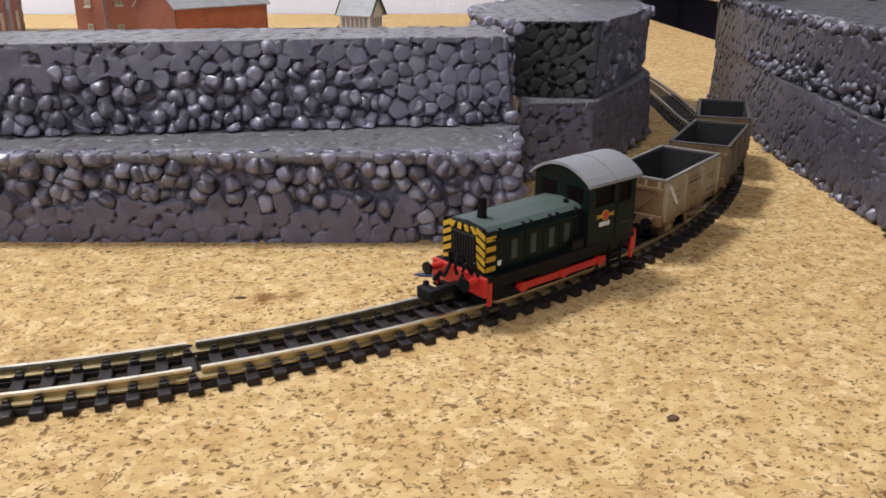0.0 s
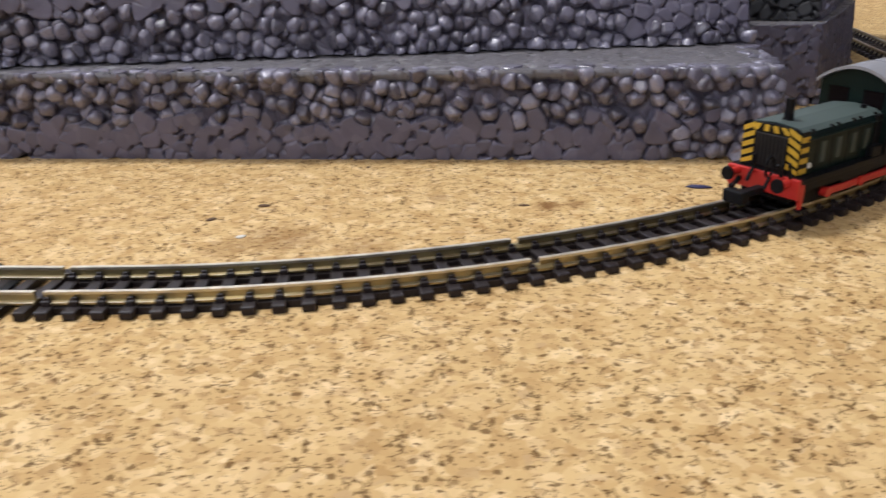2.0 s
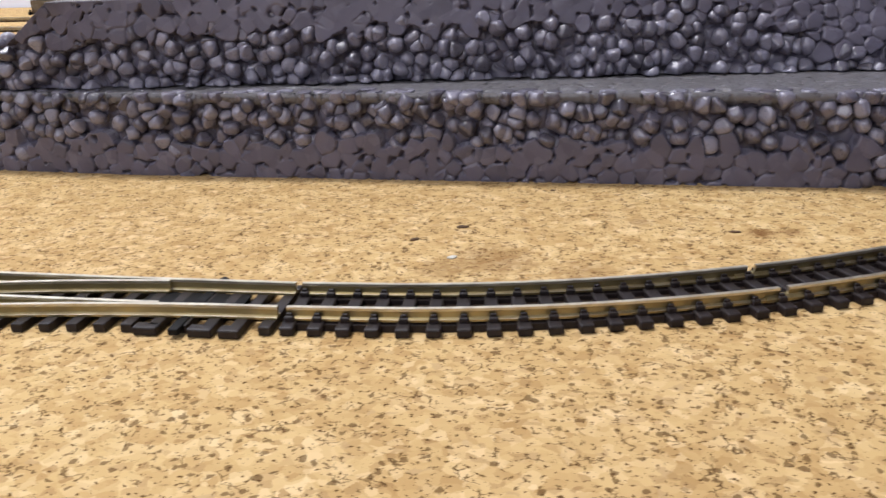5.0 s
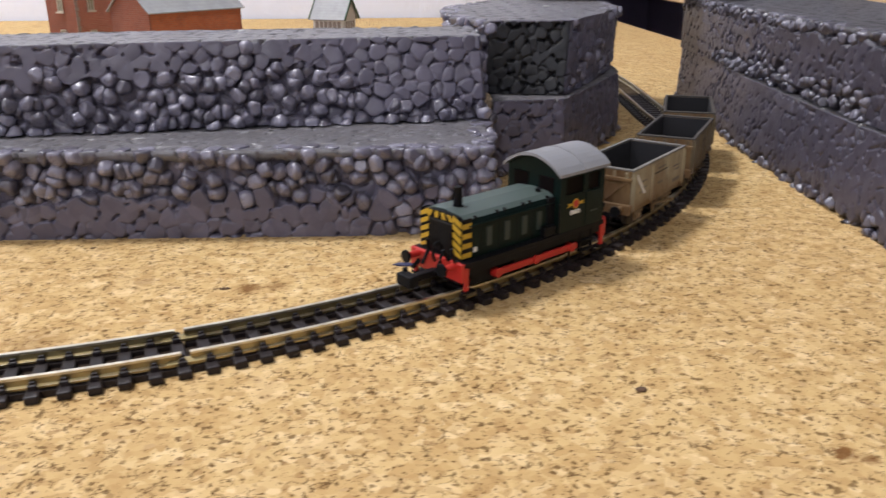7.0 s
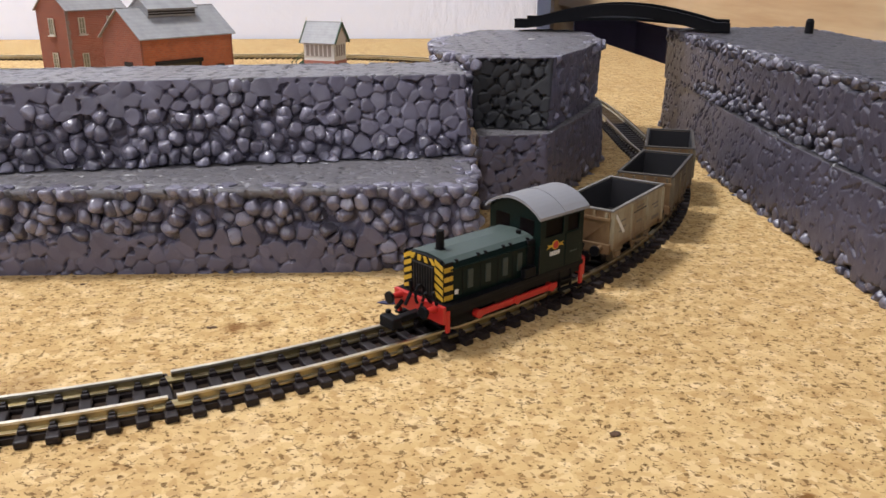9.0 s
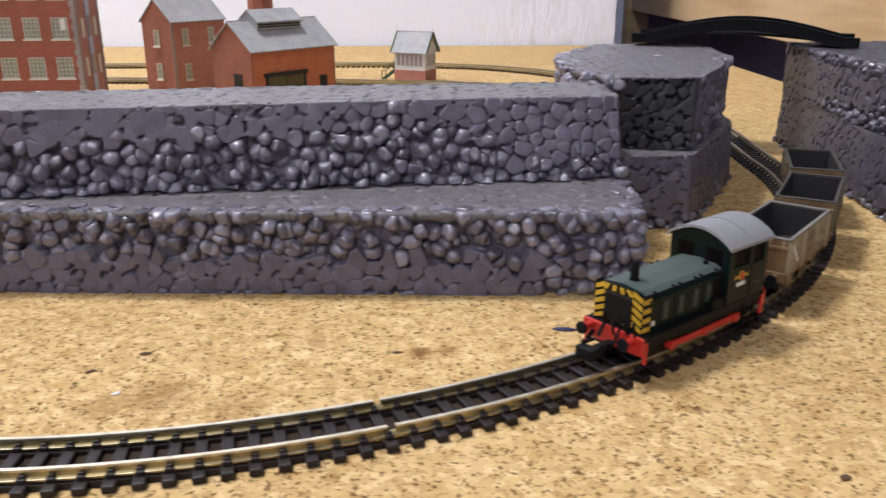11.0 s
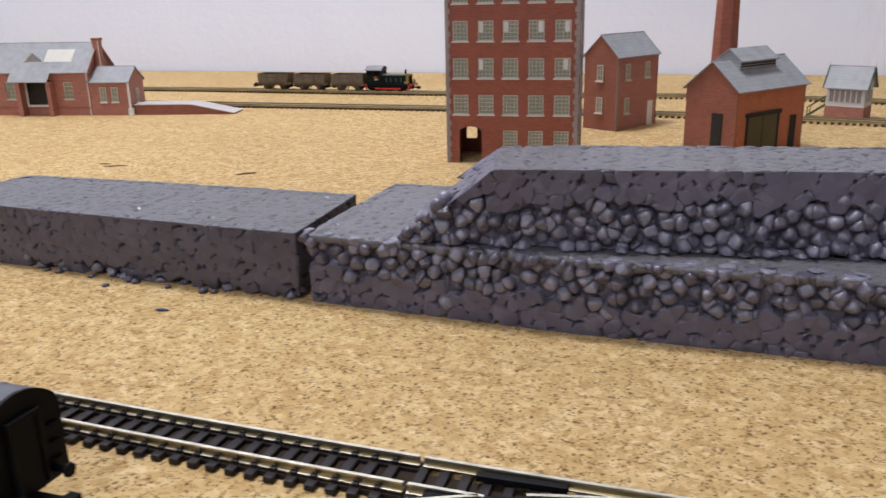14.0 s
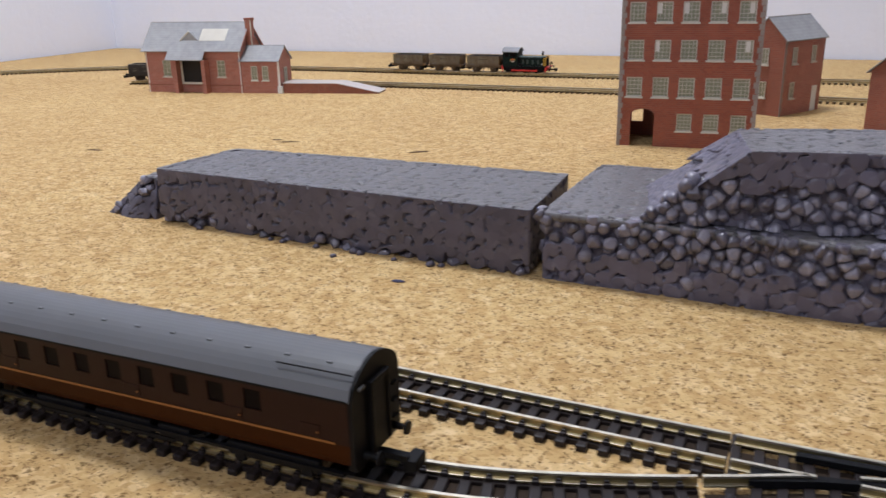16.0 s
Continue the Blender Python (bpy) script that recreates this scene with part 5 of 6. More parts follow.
def mineral_wagon(label, paint, end_paint, stripe=True, rim=None):
    t = thing("mineral_wagon", 0, 0, 0, 0, label, "model wagon", "model trains")
    z = RAILTOP
    L, w, z0, z1 = 17.0, 8.0, z + 6.6, z + 16.0
    rim = rim or RIM
    part("chassis", a_box(-L, L, -6.2, 6.2, z + 5.2, z + 6.6, 0.1), paint, t)
    for s in (-1, 1):
        part("solebar", a_box(-L - 0.3, L + 0.3, s * 6.9 - 0.5, s * 6.9 + 0.5, z + 4.6, z + 6.6, 0.1), paint, t)
        side = part("side_panel", a_box(-L, L, s * w - 0.35, s * w + 0.35, z0, z1, 0.08), paint, t, "pale weathered steel side")
        for x in (-L + 0.5, -5.2, 5.2, L - 0.5):
            part("rib", a_box(x - 0.45, x + 0.45, s * (w + 0.5) - 0.3, s * (w + 0.5) + 0.3, z0 - 0.6, z1 - 0.5, 0.08), paint, side)
        door = part("side_door", a_box(-4.4, 4.4, s * (w + 0.42) - 0.12, s * (w + 0.42) + 0.12, z0 + 0.3, z1 - 3.4, 0.06), paint, t)
        for x in (-2.6, 2.6):
            part("door_hinge", a_box(x - 0.3, x + 0.3, s * (w + 0.6) - 0.12, s * (w + 0.6) + 0.12, z0 - 0.4, z0 + 3.8), paint, door)
        part("top_flap", a_box(-4.4, 4.4, s * (w + 0.42) - 0.12, s * (w + 0.42) + 0.12, z1 - 3.0, z1 - 0.7, 0.06), paint, t)
        for xa, xb, za, zb in ((-14.6, -9.4, 1.0, 2.0), (-13.6, -9.2, 5.2, 5.7), (-13.6, -10.4, 4.2, 4.7), (8.4, 12.6, 3.8, 4.2), (9.6, 12.6, 2.9, 3.3), (9.0, 11.8, 5.6, 6.0)):
            part("lettering_bar", a_box(xa, xb, s * (w + 0.34) - 0.03, s * (w + 0.34) + 0.05, z0 + za, z0 + zb), LETTER, side, "small worn dark lettering")
        for xa, xb, za, zb in ((-2.8, 2.2, 7.0, 7.5), (-1.6, 2.6, 3.0, 3.5)):
            part("lettering_bar", a_box(xa, xb, s * (w + 0.54) - 0.03, s * (w + 0.54) + 0.05, z0 + za, z0 + zb), LETTER, side, "small worn dark lettering")
        part("flap_gap", a_box(-5.3, 5.3, s * (w + 0.36) - 0.05, s * (w + 0.36) + 0.05, z1 - 3.45, z1 - 2.95), WAGON_IN, side)
        if stripe:
            st = slab(bmesh.new(), [(14.6, z1 - 1.2), (15.9, z1 - 1.2), (10.4, z0 + 2.4), (9.1, z0 + 2.4)], "y", s * (w + 0.34), s * (w + 0.46))
            part("white_stripe", st, WHITE, side, "white diagonal stripe")
        # axle guards and springs
        for x in (-9.6, 9.6):
            bm = bmesh.new()
            slab(bm, [(x - 2.2, z + 4.8), (x + 2.2, z + 4.8), (x + 1.1, z + 1.6), (x - 1.1, z + 1.6)], "y", s * 6.5 - 0.3, s * 6.5 + 0.3)
            box(bm, x - 2.6, x + 2.6, s * 6.9 - 0.35, s * 6.9 + 0.35, z + 3.6, z + 4.3, 0.1)
            box(bm, x - 0.9, x + 0.9, s * 6.9 - 0.5, s * 6.9 + 0.6, z + 2.2, z + 3.6, 0.15)
            part("axle_guard", bm, paint, t)
        bm = bmesh.new()
        beam(bm, (-12.0, s * 7.5, z + 2.2), (1.5, s * 7.5, z + 4.0), 0.4, 0.5)
        beam(bm, (-1.6, s * 7.2, z + 4.7), (0.2, s * 7.2, z + 1.4), 0.4, 0.5)
        beam(bm, (1.9, s * 7.2, z + 4.7), (0.2, s * 7.2, z + 1.4), 0.4, 0.5)
        part("brake_gear", bm, paint, t)
    for d in (-1, 1):
        end = part("end_panel", a_box(d * L - 0.35, d * L + 0.35, -w + 0.35, w - 0.35, z0, z1, 0.08), end_paint, t, "rusty brown steel end")
        part("end_rail", a_box(d * (L + 0.6) - 0.35, d * (L + 0.6) + 0.35, -w, w, z1 - 2.6, z1 - 1.7, 0.1), end_paint, end)
        for y in (-6.6, -3.3, 0, 3.3, 6.6):
            part("end_post", a_box(d * (L + 0.5) - 0.25, d * (L + 0.5) + 0.25, y - 0.35, y + 0.35, z1 - 2.2, z1 - 0.3, 0.08), paint, end)
        bm = bmesh.new()
        beam(bm, (d * (L + 0.5), -6.8, z1 - 2.4), (d * (L + 0.5), -0.6, z0 + 1.2), 0.5, 0.7)
        beam(bm, (d * (L + 0.5), 6.8, z1 - 2.4), (d * (L + 0.5), 0.6, z0 + 1.2), 0.5, 0.7)
        part("end_brace", bm, end_paint, end)
        part("headstock", a_box(d * (L + 0.5) - 0.6, d * (L + 0.5) + 0.6, -8.2, 8.2, z + 4.8, z + 7.4, 0.15), end_paint, t)
        buffers(t, d * (L + 1.0), d, end_paint)
        coupler(t, d * (L + 0.6), d)
        axle(t, d * 9.6, 3.0, WHEEL)
    part("floor", a_box(-L + 0.4, L - 0.4, -w + 0.4, w - 0.4, z0, z0 + 0.5), WAGON_IN, t, "near-black inside")
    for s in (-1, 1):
        part("inside_lining", a_box(-L + 0.4, L - 0.4, s * (w - 0.55) - 0.15, s * (w - 0.55) + 0.15, z0 + 0.5, z1 - 0.1), WAGON_IN, t, "near-black inside")
        part("inside_lining", a_box(s * (L - 0.55) - 0.15, s * (L - 0.55) + 0.15, -w + 0.7, w - 0.7, z0 + 0.5, z1 - 0.1), WAGON_IN, t, "near-black inside")
        part("rim", a_box(-L - 0.5, L + 0.5, s * w - 0.45, s * w + 0.5, z1, z1 + 0.5, 0.12), rim, t, "bare worn top rim")
        part("rim", a_box(s * L - 0.45, s * L + 0.5, -w + 0.45, w - 0.45, z1, z1 + 0.5, 0.12), rim, t, "bare worn top rim")
    return t


def stand_on(ob, line, head, i, flip=False):
    k = SCALE_DOWN
    ob.matrix_world = pose(line[i][0] * MM, line[i][1] * MM, RAILTOP * (1 - k) * MM, 0, 0, math.degrees(math.atan2(head[i][1], head[i][0])) + (180 if flip else 0)) @ Matrix.Diagonal((k, k, k, 1))
    return ob


def along(deg):
    """Index on the running line of the place on the near curve at that bearing."""
    q = on_curve(deg)
    return int(np.argmin(np.hypot(main_line[:, 0] - q[0], main_line[:, 1] - q[1])))


FRONT = along(-57.0)
LOCO = FRONT + 43
loco = shunter("shunter_locomotive", "small dark green diesel shunter with yellow-black striped nose, on the curve")
stand_on(loco, main_line, main_head, LOCO, True)
wagon = mineral_wagon("pale grey weathered steel mineral wagon with near-black inside", WAGON, WAGON_RUST)
stand_on(wagon, main_line, main_head, LOCO + 98, True)
wagon_b = mineral_wagon("dark olive-brown weathered steel mineral wagon with near-black inside", WAGON_OLIVE, WAGON_RUST, False, SOOT_RIM)
stand_on(wagon_b, main_line, main_head, LOCO + 98 + 81, True)
i3 = LOCO + 98 + 81 * 2
copy_thing(wagon_b, pose(main_line[i3][0] * MM, main_line[i3][1] * MM, RAILTOP * (1 - SCALE_DOWN) * MM, 0, 0, math.degrees(math.atan2(main_head[i3][1], main_head[i3][0])) + 180))


def back_index(x):
    part_ = main_line[:, 1] > 690
    return int(np.argmin(np.where(part_, np.abs(main_line[:, 0] - x), 1e9)))


def back_pose(x, turn):
    i = back_index(x)
    return pose(main_line[i][0] * MM, main_line[i][1] * MM, RAILTOP * (1 - SCALE_DOWN) * MM, 0, 0, math.degrees(math.atan2(main_head[i][1], main_head[i][0])) + turn)


tagged(copy_thing(loco, back_pose(-399, 180)), "small dark shunter on the back track, heading its train")
for x in (-440, -480, -520):
    tagged(copy_thing(wagon_b, back_pose(x, 180)), "olive-grey open wagon on the back track")


def coach():
    t = thing("passenger_coach", -294.5, 91.4, 0, -1.2, "maroon passenger coach with a grey roof, standing on the siding", "model coach", "model trains")
    z = RAILTOP
    L, w = 60.0, 9.2
    zb, zw, ze = z + 5.0, z + 9.6, z + 18.6
    body = part("lower_panel", slab(bmesh.new(), [(-w + 0.9, zb), (-w + 0.2, zb + 1.5), (-w, zw), (w, zw), (w - 0.2, zb + 1.5), (w - 0.9, zb)], "x", -L, L), TEAK, t, "orange-brown lower panels")
    bm = bmesh.new()
    wins = [-54, -45.5, -37, -28.5, -20, -11.5, -3, 5.5, 14, 22.5, 31, 39.5]
    z_lo, z_hi = zw + 3.4, zw + 7.6
    for s in (-1, 1):
        y0, y1 = (s * w - 0.5, s * w) if s > 0 else (-w, -w + 0.5)
        box(bm, -L, L, y0, y1, zw, z_lo)
        box(bm, -L, L, y0, y1, z_hi, ze)
        edges = [-L] + [e for x in wins for e in (x - 1.9, x + 1.9)] + [L]
        for a, b in zip(edges[::2], edges[1::2]):
            box(bm, a, b, y0, y1, z_lo, z_hi)
    box(bm, -L, -L + 0.6, -w + 0.5, w - 0.5, zw, ze)
    upper = part("upper_panel", bm, MAROON, t, "dark maroon upper panels")
    for s in (-1, 1):
        for x in wins:
            part("window", a_box(x - 1.9, x + 1.9, s * (w - 0.35) - 0.08, s * (w - 0.35) + 0.08, z_lo, z_hi), GLASS_DARK, upper)
        for k, x in enumerate([-L + 4, -24.2, 9.8, 34.8, L - 8]):
            d = part("door", a_box(x - 2.1, x + 2.1, s * (w + 0.02) - 0.1, s * (w + 0.02) + 0.1, zw + 0.5, zw + 3.2, 0.06), MAROON, t)
            part("door_handle", a_box(x + 1.3, x + 1.7, s * (w + 0.2) - 0.12, s * (w + 0.2) + 0.12, zw + 1.6, zw + 1.9), LINING, d)
        part("lining_band", a_box(-L + 1, L - 3, s * (w + 0.03) - 0.08, s * (w + 0.03) + 0.08, zw - 0.1, zw + 0.35), LINING, t, "thin orange lining line")
        part("gutter", a_box(-L, L, s * (w + 0.05) - 0.2, s * (w + 0.05) + 0.2, ze - 0.3, ze + 0.2), BLACK, t)
        part("footboard", a_box(-L + 2, L - 2, s * 8.2 - 0.5, s * 8.2 + 0.5, z + 2.4, z + 3.1), BLACK, t)
    n = 18
    top = [(-w - 0.25 + (2 * w + 0.5) * i / n, ze + 5.6 * math.sin(math.pi * i / n) ** 0.62) for i in range(n + 1)]
    roof = part("roof", slab(bmesh.new(), top + [(w - 0.5, ze - 0.6), (-w + 0.5, ze - 0.6)], "x", -L - 0.3, L + 0.3), COACH_ROOF, t, "grey curved roof")
    for k, x in enumerate(range(-54, 57, 9)):
        for y in (-4.4, 4.4):
            part("roof_vent", a_box(x - 0.6, x + 0.6, y - 0.3, y + 0.3, ze + 4.3, ze + 4.85, 0.15), COACH_ROOF, roof)
    part("roof_joint", beam(bmesh.new(), (44, -6.9, ze + 4.1), (L, -6.9, ze + 4.1), 0.25, 0.2), BLACK, roof)
    for d in (-1, 1):
        e = slab(bmesh.new(), top[1:-1] + [(w - 0.1, ze), (w - 0.1, zb), (-w + 0.1, zb), (-w + 0.1, ze)], "x", min(d * L, d * (L + 0.9)), max(d * L, d * (L + 0.9)))
        end = part("end_wall", e, BLACK, t, "black coach end")
        g = bmesh.new()
        x0, x1 = sorted((d * (L + 0.9), d * (L + 2.0)))
        box(g, x0, x1, -3.6, -2.7, zb + 0.4, ze + 1.6, 0.2)
        box(g, x0, x1, 2.7, 3.6, zb + 0.4, ze + 1.6, 0.2)
        box(g, x0, x1, -2.7, 2.7, ze + 0.4, ze + 1.6, 0.2)
        part("gangway", g, BLACK, end, "black concertina gangway")
        part("gangway_door", a_box(min(d * (L + 1.0), d * (L + 1.6)), max(d * (L + 1.0), d * (L + 1.6)), -2.7, 2.7, zb + 0.4, ze + 0.4), BLACK, end)
        for k in range(3):
            part("end_step", a_box(min(d * (L + 0.9), d * (L + 1.7)), max(d * (L + 0.9), d * (L + 1.7)), 5.4, 7.4, zb + 3 + k * 3.6, zb + 3.3 + k * 3.6), BLACK, end)
        part("lamp_iron", a_box(min(d * (L + 0.9), d * (L + 1.5)), max(d * (L + 0.9), d * (L + 1.5)), -7.0, -5.0, ze + 1.2, ze + 1.8, 0.1), COACH_ROOF, end)
        part("headstock", a_box(min(d * (L - 1), d * (L + 0.8)), max(d * (L - 1), d * (L + 0.8)), -8.4, 8.4, z + 4.0, zb + 0.3, 0.15), BLACK, t)
        buffers(t, d * (L + 0.8), d, BLACK)
        coupler(t, d * (L + 0.8), d)
        # bogie
        bog = part("bogie", a_box(d * 42 - 9.5, d * 42 + 9.5, -4.4, 4.4, z + 3.0, z + 4.6, 0.2), BLACK, t, "black four-wheel bogie")
        for s in (-1, 1):
            bm = bmesh.new()
            box(bm, d * 42 - 10.5, d * 42 + 10.5, s * 7.5 - 0.6, s * 7.5 + 0.6, z + 1.2, z + 4.0, 0.2)
            for x in (-7.6, 7.6):
                box(bm, d * 42 + x - 1.3, d * 42 + x + 1.3, s * 7.7 - 0.7, s * 7.7 + 0.7, z + 0.4, z + 3.0, 0.2)
            part("bogie_side", bm, BLACK, bog)
        for x in (-7.6, 7.6):
            axle(t, d * 42 + x, 3.0, WHEEL)
    part("underframe", a_box(-L + 1, L - 1, -6.8, 6.8, z + 4.0, zb + 0.1), BLACK, t, "black underframe")
    for x0, x1, y in ((-20, -6, -6.2), (-3, 12, -6.2), (14, 22, -6.2), (-16, 12, 6.2)):
        part("battery_box", a_box(x0, x1, y - 1.8, y + 1.8, z + 0.6, z + 4.0, 0.3), BLACK, t)
    bm = bmesh.new()
    for s in (-1, 1):
        beam(bm, (-26, s * 7.9, z + 4.0), (-18, s * 7.9, z + 0.9), 0.5, 0.5)
        beam(bm, (-18, s * 7.9, z + 0.9), (18, s * 7.9, z + 0.9), 0.6, 0.9)
        beam(bm, (18, s * 7.9, z + 0.9), (26, s * 7.9, z + 4.0), 0.5, 0.5)
    part("truss_rod", bm, BLACK, t)
    return t


coach()


# ---- card and plastic buildings ----
def wall_with_holes(bm, length, z0, z1, y0, y1, holes):
    """A wall along x from 0 to length with rectangular holes (x0, x1, z0, z1)."""
    xs = sorted({0.0, float(length), *[h[0] for h in holes], *[h[1] for h in holes]})
    zs = sorted({float(z0), float(z1), *[h[2] for h in holes], *[h[3] for h in holes]})
    for za, zb in zip(zs, zs[1:]):
        run = None
        for xa, xb in zip(xs, xs[1:]):
            cx, cz = (xa + xb) / 2, (za + zb) / 2
            solid = not any(h[0] < cx < h[1] and h[2] < cz < h[3] for h in holes)
            if solid:
                run = (run[0], xb) if run else (xa, xb)
            if run and (not solid or xb == xs[-1]):
                box(bm, run[0], run[1], y0, y1, za, zb)
                run = None
    return bm


def window_mesh_set(w, h, bars_x, bars_z, tag):
    """Meshes of a window about its lower middle, facing -y: pane, frame with glazing bars, sill."""
    pane = finish(a_box(-w / 2, w / 2, 0.9, 1.1, 0, h), tag + "_pane", GLAZED)
    bm = bmesh.new()
    t = 0.55
    box(bm, -w / 2, -w / 2 + t, 0.45, 0.9, 0, h)
    box(bm, w / 2 - t, w / 2, 0.45, 0.9, 0, h)
    box(bm, -w / 2 + t, w / 2 - t, 0.45, 0.9, h - t, h)
    box(bm, -w / 2 + t, w / 2 - t, 0.45, 0.9, 0, t)
    for k in range(1, bars_x):
        x = -w / 2 + w * k / bars_x
        box(bm, x - 0.14, x + 0.14, 0.6, 0.9, t, h - t)
    for k in range(1, bars_z):
        z = h * k / bars_z
        box(bm, -w / 2 + t, w / 2 - t, 0.55, 0.85, z - 0.14, z + 0.14)
    frame_ = finish(bm, tag + "_frame", CREAM)
    sill = finish(a_box(-w / 2 - 0.7, w / 2 + 0.7, -0.6, 0.9, -0.9, 0.0, 0.1), tag + "_sill", CREAM)
    return pane, frame_, sill


def put_window(parent, meshes, x, y, z, rz=0.0):
    names = ("window_pane", "window_frame", "window_sill")
    w = new(names[0], meshes[0])
    w.parent = parent
    w.matrix_local = pose(x * MM, y * MM, z * MM, 0, 0, rz)
    for n, m in zip(names[1:], meshes[1:]):
        o = new(n, m)
        o.parent = w
    return w


def gable_roof(t, length, depth, eave, ridge, over=1.6, thick=0.7, mat=None):
    mid = depth / 2
    for s, name in ((0, "roof_slope"), (1, "roof_slope")):
        run = mid + over
        drop = (ridge - eave) * over / mid
        if s == 0:
            prof = [(-over, eave - drop), (mid, ridge), (mid, ridge + thick), (-over, eave - drop + thick)]
        else:
            prof = [(depth + over, eave - drop), (mid, ridge), (mid, ridge + thick), (depth + over, eave - drop + thick)]
        part(name, slab(bmesh.new(), prof, "x", -over, length + over), mat or SLATE, t, "grey slate-printed roof slope")
    part("ridge_tile", a_rod((-over, mid, ridge + thick * 0.8), (length + over, mid, ridge + thick * 0.8), 0.45, n=8), SLATE, t)


def gabled_walls(t, length, depth, eave, ridge, front_mat, end_mat):
    part("front_wall", a_box(0.02, length - 0.02, 0, 1.2, 0, eave - 0.2), front_mat, t)
    part("back_wall", a_box(0.02, length - 0.02, depth - 1.2, depth, 0, eave - 0.2), front_mat, t)
    for x0, x1 in ((-0.6, 0.6), (length - 0.6, length + 0.6)):
        part("gable_wall", slab(bmesh.new(), [(-0.03, 0), (depth + 0.03, 0), (depth + 0.03, eave - 0.1), (depth / 2, ridge - 0.2), (-0.03, eave - 0.1)], "x", x0, x1), end_mat, t)


def mill():
    t = thing("mill_building", -254, 430.3, 0, 3.6, "tall red brick mill with rows of small-paned windows", "model building", "model buildings")
    W, D, H = 72.0, 36.0, 118.0
    cols = (8.0, 22.0, 35.6, 49.5, 63.6)
    rows = (27.4, 47.2, 66.9, 86.6)
    holes = [(x - 4.2, x + 4.2, z, z + 10.6) for x in cols for z in rows]
    holes += [(x - 4.0, x + 4.0, 9.2, 18.6) for x in cols[2:]]
    holes += [(6.9, 19.6, 0, 20.6)]
    part("front_wall", wall_with_holes(bmesh.new(), W, 0, H, 0, 1.6, holes), BRICK, t, "red brick front")
    part("back_wall", wall_with_holes(bmesh.new(), W, 0, H, D - 1.6, D, [(4.0, 10.5, 8.0, 15.5)]), BRICK, t)
    part("end_wall", a_box(0.02, 1.6, 1.6, D - 1.6, 0, H), BRICK_PINK, t)
    part("end_wall", a_box(W - 1.6, W - 0.02, 1.6, D - 1.6, 0, H), BRICK_PINK, t, "paler brick end wall")
    part("passage_wall", a_box(20.4, 21.6, 1.6, D - 1.6, 0, 22.5), SHADE, t)
    part("passage_ceiling", a_box(1.6, 20.4, 1.6, D - 1.6, 22.5, 23.5), SHADE, t)
    part("upper_floor", a_box(21.6, W - 1.6, 1.6, D - 1.6, 23.0, 23.6), SHADE, t)
    part("flat_roof", a_box(-0.8, W + 0.8, -0.8, D + 0.8, H, H + 2.2, 0.3), SLATE, t)
    arch = [(6.9, 20.6)] + [(13.25 - 6.35 * math.cos(math.pi * i / 10), 17.4 + 3.2 * math.sin(math.pi * i / 10)) for i in range(11)] + [(19.6, 20.6)]
    part("arch_spandrel", slab(bmesh.new(), arch, "y", 0.05, 1.55), BRICK_DARK, t)
    win = window_mesh_set(8.4, 10.6, 4, 5, "mill_window")
    low = window_mesh_set(8.0, 9.4, 4, 5, "mill_low_window")
    for z in rows:
        for x in cols:
            put_window(t, win, x, 0, z)
    for x in cols[2:]:
        put_window(t, low, x, 0, 9.2)
    # drawn-up blinds behind some panes
    for x, z, a in ((22.0, 66.9, -2.6), (49.5, 66.9, 2.2), (22.0, 47.2, -2.8), (63.6, 47.2, 1.6), (63.6, 66.9, 2.0), (35.6, 66.9, -2.4)):
        part("blind", a_box(x + a - 1.2, x + a + 1.2, 0.5, 0.88, z + 4.5, z + 9.9), WHITE, t, "white blind")
    # quoins up both corners and pilasters on the end
    for x0 in (-0.35, W - 2.4):
        for k in range(int(H / 3)):
            wide = 2.75 if k % 2 else 1.9
            xa = x0 if x0 < 0 else x0 + 2.75 - wide
            part("quoin", a_box(xa, xa + wide, -0.35, 0.0, k * 3.0 + 0.1, k * 3.0 + 2.9), STONE, t)
    for k in range(int(H / 3)):
        part("quoin", a_box(W, W + 0.35, 0.0 if k % 2 else 0.5, 3.2 if k % 2 else 2.4, k * 3.0 + 0.1, k * 3.0 + 2.9), STONE, t)
        part("quoin", a_box(W, W + 0.35, D - 3.0, D - (0 if k % 2 else 0.6), k * 3.0 + 0.1, k * 3.0 + 2.9), STONE, t)
    hoist = part("loading_bay", a_box(W, W + 0.5, 15.0, 20.6, 0, H - 10), PANE_PALE, t, "pale blue column of loading doors")
    for z in (8, 27.4, 47.2, 66.9, 86.6):
        part("loading_door", a_box(W + 0.5, W + 0.8, 15.6, 20.0, z, z + 11), STONE, hoist)
        for y in (8.6, 27.6):
            part("end_window", a_box(W + 0.02, W + 0.4, y - 1.9, y + 1.9, z, z + 9.6), CREAM, t)
    return t


